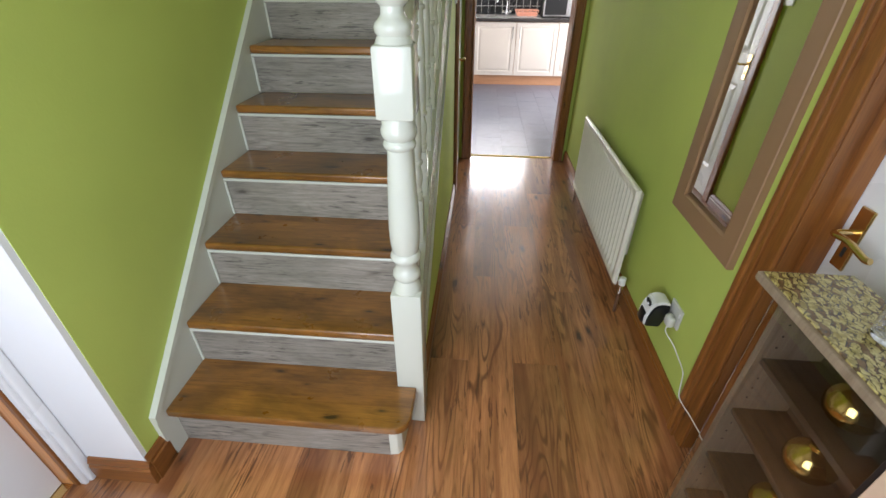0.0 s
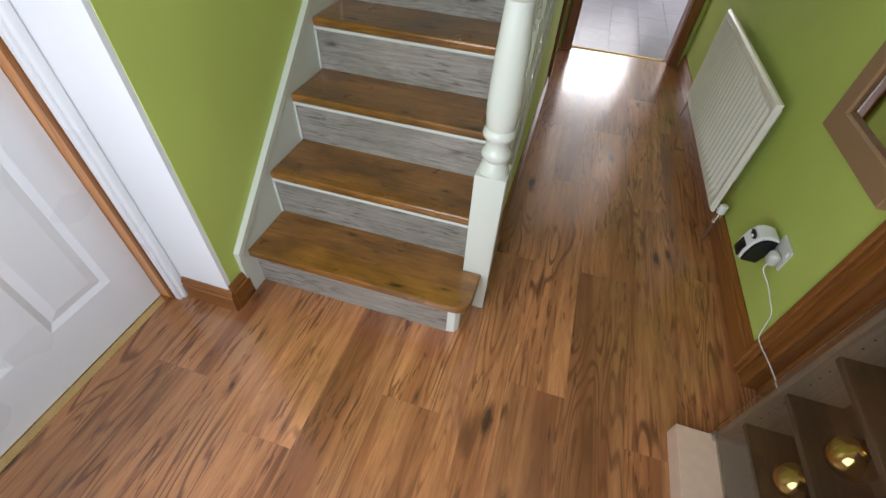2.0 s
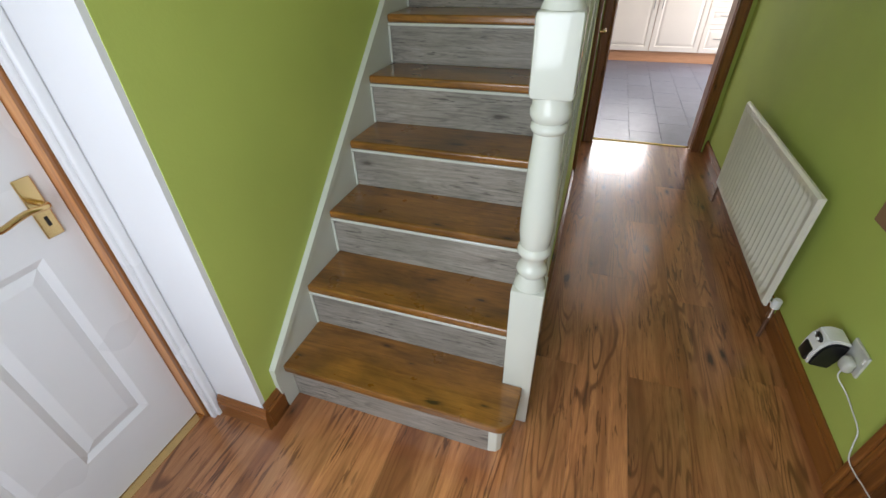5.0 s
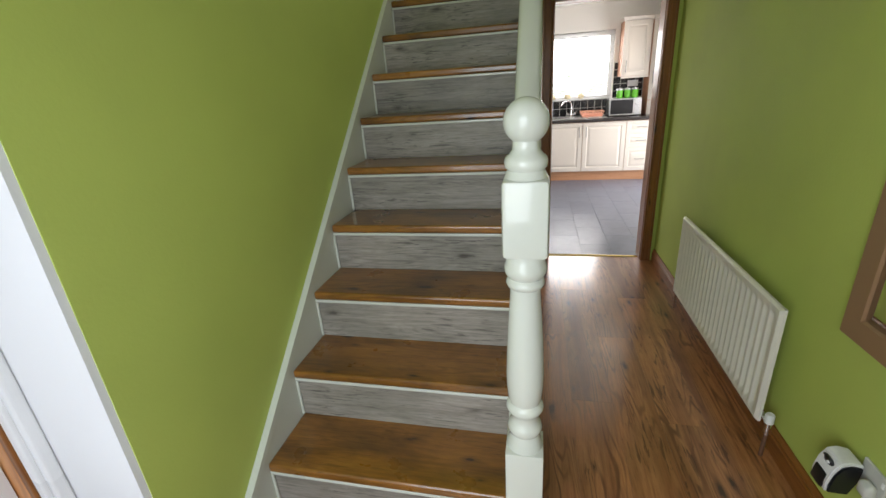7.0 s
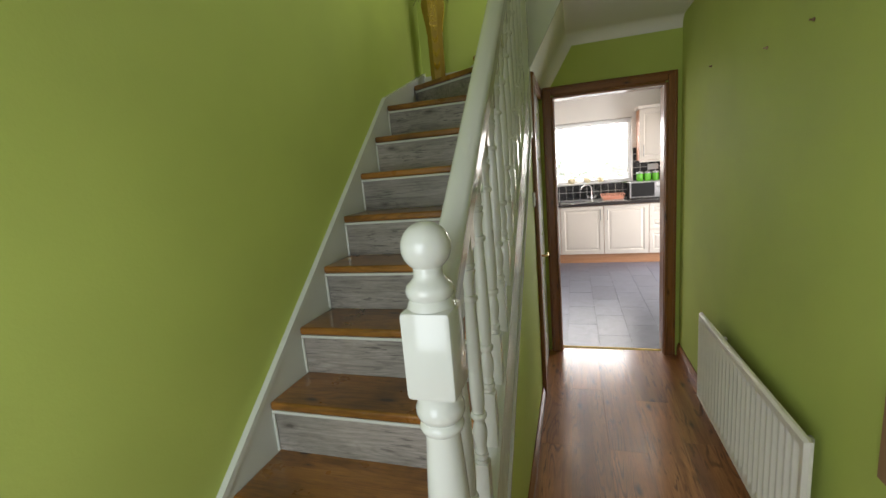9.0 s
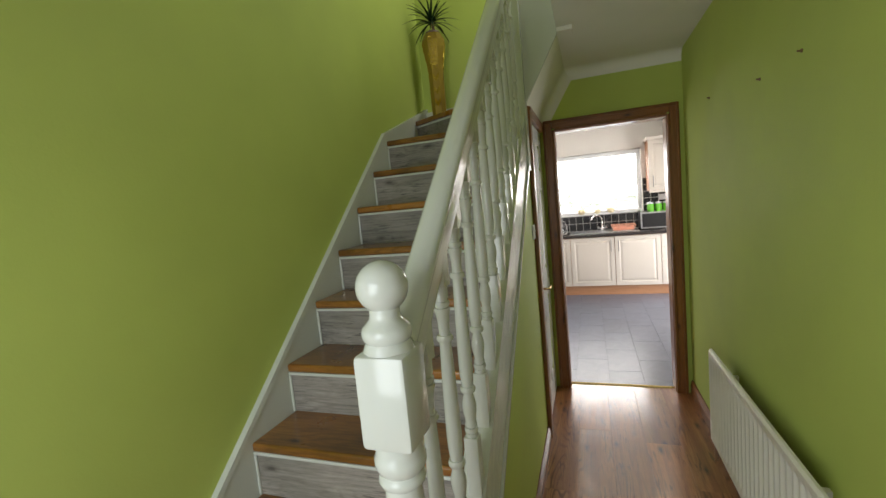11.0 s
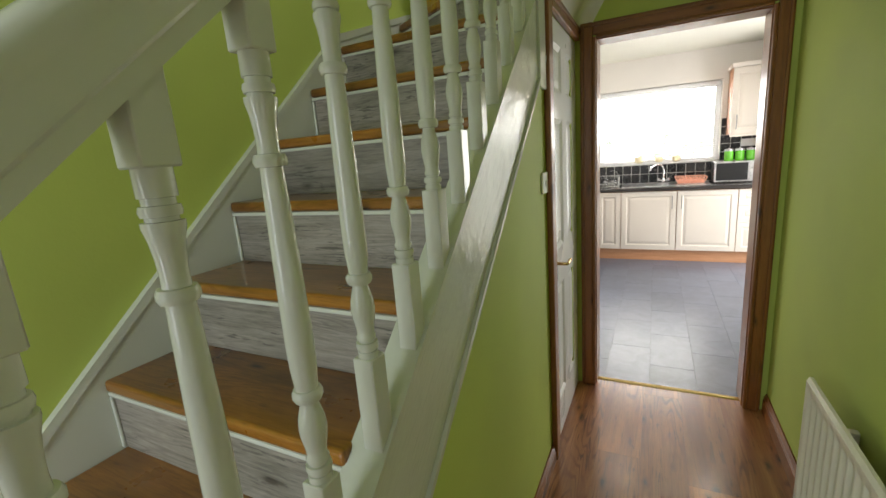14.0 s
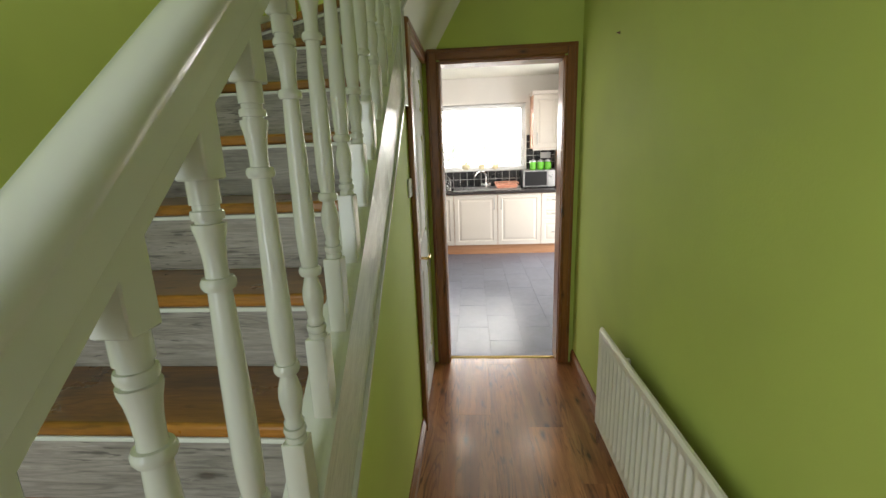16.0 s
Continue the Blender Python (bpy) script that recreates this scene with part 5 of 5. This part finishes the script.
for x in (1.144, 1.250, 1.354):
    if can0 is None:
        can0 = thing("storage_canister", "lime green storage canister with a steel lid", "canister", "canisters on the microwave", at=(x, 7.50, 1.1498))
        part("body", lathe([(0.043, 0), (0.046, 0.004), (0.046, 0.108), (0.043, 0.112)], 0, 0, 24), LIME, can0, "", True)
        part("lid", lathe([(0.044, 0.1125), (0.0475, 0.115), (0.0475, 0.130), (0.040, 0.136), (0.012, 0.138), (0.012, 0.145), (0.004, 0.149)], 0, 0, 24), STEEL, can0, "brushed steel lid", True)
    else:
        copy_thing(can0, pose(x, 7.50, 1.1498))
ks = thing("kitchen_socket", "white double socket on the black tiles", "socket", at=(1.36, KB - 0.008, 1.345))
part("plate", box(-0.073, 0.073, -0.010, -0.0005, -0.043, 0.043, 0.003), WHITE_PLASTIC, ks)
for x in (-0.035, 0.035):
    part("switch", box(x - 0.006, x + 0.006, -0.014, -0.009, 0.008, 0.03, 0.001), WHITE_PLASTIC, ks)

# sink, tap, dish basket, drainer
sk = thing("kitchen_sink", "stainless steel sink with a ribbed drainer", "sink", at=(0.484, 7.46, 0.9042))
bm = bmesh.new()
for b in ((-0.47, 0.48, -0.24, -0.205), (-0.47, 0.48, 0.17, 0.22), (-0.47, -0.43, -0.205, 0.17), (-0.02, 0.48, -0.205, 0.17)):
    add_box(bm, b[0], b[1], b[2], b[3], 0.0003, 0.009, 0.002)
part("rim", bm, STEEL, sk)
part("basin", box(-0.43, -0.02, -0.205, 0.17, 0.0, 0.003), STEEL, sk)
for k in range(9):
    part("drainer_rib", box(0.04 + 0.045 * k, 0.055 + 0.045 * k, -0.17, 0.14, 0.0085, 0.013, 0.002), STEEL, sk)
tp = thing("mixer_tap", "chrome swan neck mixer tap behind the sink", "tap", at=(0.479, 7.655, 0.9135))
part("base", lathe([(0.028, 0), (0.028, 0.008), (0.020, 0.014), (0.017, 0.06), (0.013, 0.068)], 0, 0, 20), CHROME, tp, "", True)
part("spout", tube(smooth_line([(0, 0, 0.06), (0.0, 0, 0.16), (-0.025, -0.02, 0.215), (-0.085, -0.06, 0.232), (-0.145, -0.10, 0.20), (-0.155, -0.105, 0.165)], 6), 0.011, 12), CHROME, tp, "", True)
for s in (-1, 1):
    part("tap_head", lathe([(0.010, 0.02), (0.022, 0.032), (0.024, 0.05), (0.016, 0.060)], s * 0.055, 0, 16), CHROME, tp, "", True)
part("tap_bar", tube([(-0.055, 0, 0.03), (0.055, 0, 0.03)], 0.012, 10), CHROME, tp, "", True)
bk = thing("dish_basket", "coral plastic dish basket beside the sink", "basket", at=(0.768, 7.50, 0.9175))
bm = bmesh.new()
for z, k in ((0.004, 0.82), (0.035, 0.9), (0.07, 1.0)):
    pts = [(0.165 * k * sx, 0.12 * k * sy, z) for sx, sy in ((-1, -1), (1, -1), (1, 1), (-1, 1), (-1, -1))]
    add_tube(bm, pts, 0.006, 6)
for i in range(9):
    u = -1 + i / 4
    for s in (-1, 1):
        add_tube(bm, [(0.165 * 0.82 * u, 0.12 * 0.82 * s, 0.004), (0.165 * u, 0.12 * s, 0.07)], 0.0045, 5)
    add_tube(bm, [(0.135 * u, -0.098, 0.004), (0.135 * u, 0.098, 0.004)], 0.004, 5)
part("basket_frame", bm, CORAL, bk)
part("tray", box(-0.135, 0.135, -0.095, 0.095, 0.0, 0.03, 0.006), CORAL, bk)
rk = thing("dish_rack", "chrome wire dish rack with drying glasses", "dish rack", at=(-0.135, 7.45, 0.9042))
bm = bmesh.new()
for z in (0.006, 0.05, 0.12):
    add_tube(bm, [(-0.10, -0.12, z), (0.10, -0.12, z), (0.10, 0.12, z), (-0.10, 0.12, z), (-0.10, -0.12, z)], 0.003, 6)
for i in range(7):
    y = -0.12 + 0.04 * i
    add_tube(bm, [(-0.10, y, 0.006), (0.10, y, 0.006), (0.10, y, 0.12)], 0.002, 5)
add_tube(bm, smooth_line([(0.10, -0.12, 0.12), (0.09, -0.12, 0.18), (0.05, -0.12, 0.21), (0.0, -0.12, 0.2)], 4), 0.003, 6)
part("wire_frame", bm, CHROME, rk)
for x, y in ((-0.05, -0.06), (0.04, -0.07), (-0.04, 0.04), (0.05, 0.03)):
    g = tagged(link_mesh("upturned_glass", lathe([(0.034, 0.0), (0.034, 0.002), (0.028, 0.085), (0.002, 0.088)], 0, 0, 18), GLASS, None, "", True), "clear glass standing upside down to dry", "glass", "glasses on the rack")
    g.location = (-0.135 + x, 7.45 + y, 0.9135)
for x in (0.186, 0.423, 0.621):
    r = 0.058 if x < 0.3 else 0.050
    prof = [(0.25, 0.0), (0.62, 0.10), (0.92, 0.45), (1.0, 0.85), (0.94, 1.25), (0.72, 1.55), (0.45, 1.62), (0.15, 1.52)]
    a = thing("apple_ornament", "cream glazed apple ornament on the window sill", "ornament", "apples on the sill", at=(x, KB + 0.015, 1.1662))
    part("body", lathe([(p * r, q * r) for p, q in prof], 0, 0, 24), CREAM, a, "", True)
    part("stalk", tube([(0, 0, r * 1.5), (r * 0.1, 0, r * 1.95)], 0.004, 6), GOLD, a, "gold stalk", True)
for x, y in ((0.09, 6.34), (1.02, 6.34)):
    d = thing("downlight", "round recessed ceiling downlight in a steel ring", "downlight", "kitchen downlights", at=(x, y, 2.4595))
    part("ring", lathe([(0.042, -0.004), (0.044, -0.0005), (0.030, -0.0005), (0.030, -0.004)], 0, 0, 24), STEEL, d, "", True)
    part("bulb", lathe([(0.029, -0.0032), (0.029, -0.0008)], 0, 0, 20), glow("lamp_glow", (1.0, 0.95, 0.85, 1), 14.0), d, "glowing bulb")

# ---- pieces: tiles and planks ----
splash = setting("backsplash", box(-0.85, 1.545, KB - 0.004, KB - 0.0005, 0.9045, 1.147), GROUT, "black marbled tiles with pale joints", "tiles")
bm = box(W1 + 0.003, 1.545, KB - 0.004, KB - 0.0005, 1.149, 1.65)
upper = setting("backsplash_upper", bm, GROUT, "black marbled tiles beside the window", "tiles")
left_splash = setting("backsplash_side", box(-0.85, -0.362, KB - 0.004, KB - 0.0005, 1.149, 1.65), GROUT, "black marbled tiles beside the window", "tiles")
tile_mesh = {}


def tile(parent, x0, x1, z0, z1):
    key = (round(x1 - x0, 4), round(z1 - z0, 4))
    if key not in tile_mesh:
        ob = part("tile", box(-key[0] / 2, key[0] / 2, -0.004, 0.0, -key[1] / 2, key[1] / 2, 0.0012, 1), BLACK_TILE, parent)
        tile_mesh[key] = ob.data
    else:
        ob = new("tile", tile_mesh[key])
        ob.parent = parent
    ob.location = ((x0 + x1) / 2, KB - 0.0042, (z0 + z1) / 2)


P, G = 0.105, 0.006
for i in range(23):
    for j in range(2):
        tile(splash, -0.845 + P * i, -0.845 + P * (i + 1) - G, 0.912 + 0.117 * j, 0.912 + 0.117 * (j + 1) - G)
for i in range(4):
    for j in range(5):
        tile(upper, W1 + 0.007 + P * i, W1 + 0.007 + P * (i + 1) - G, 1.152 + 0.0995 * j, 1.152 + 0.0995 * (j + 1) - G)
        tile(left_splash, -0.845 + P * i + 0.06, -0.845 + P * (i + 1) - G + 0.06, 1.152 + 0.0995 * j, 1.152 + 0.0995 * (j + 1) - G)

slab = None
TW, TL = 0.257, 0.515
for i in range(11):
    for j in range(10):
        x = -0.90 + TW * i
        y = 4.13 + TL * (j - 0.5 * (i % 2))
        ya, yb = max(y, 4.126), min(y + TL, 7.75)
        xa, xb = x, min(x + TW, 1.90)
        if yb - ya < 0.02:
            continue
        whole = abs(yb - ya - TL) < 1e-6 and abs(xb - xa - TW) < 1e-6
        if whole and slab is not None:
            ob = new("tile", slab)
            ob.parent = kfloor
        else:
            ob = part("tile", box(-(xb - xa) / 2 + 0.0009, (xb - xa) / 2 - 0.0009, -(yb - ya) / 2 + 0.0006, (yb - ya) / 2 - 0.0006, -0.004, 0.0, 0.0008, 1), SLATE, kfloor)
            if whole:
                slab = ob.data
        ob.location = ((xa + xb) / 2, (ya + yb) / 2, 0.0)

PW, PL = 0.191, 1.21
shift = [0.30, 0.10, 0.70, 0.05, 0.583, 0.15, 0.824, 0.375, 1.0, 0.376, 0.897, 0.5, 0.2]
boards = {}
for i in range(13):
    x0 = 0.357 - PW * 9 + PW * i
    xa, xb = max(x0, -1.29), min(x0 + PW, 1.085)
    if xb - xa < 0.01:
        continue
    start = shift[i]
    y = start - PL
    while y < 4.10:
        ya, yb = max(y, -0.24), min(y + PL, 4.100)
        if yb - ya > 0.01:
            key = (round(xb - xa, 3), round(yb - ya, 3))
            if key in boards:
                ob = new("plank", boards[key])
                ob.parent = floor
            else:
                w, l = (xb - xa) / 2 - 0.00015, (yb - ya) / 2 - 0.00015
                ob = part("plank", box(-w, w, -l, l, -0.012, 0.0, 0.0003, 1), FLOOR, floor)
                boards[key] = ob.data
            ob.location = ((xa + xb) / 2, (ya + yb) / 2, 0.0)
        y += PL
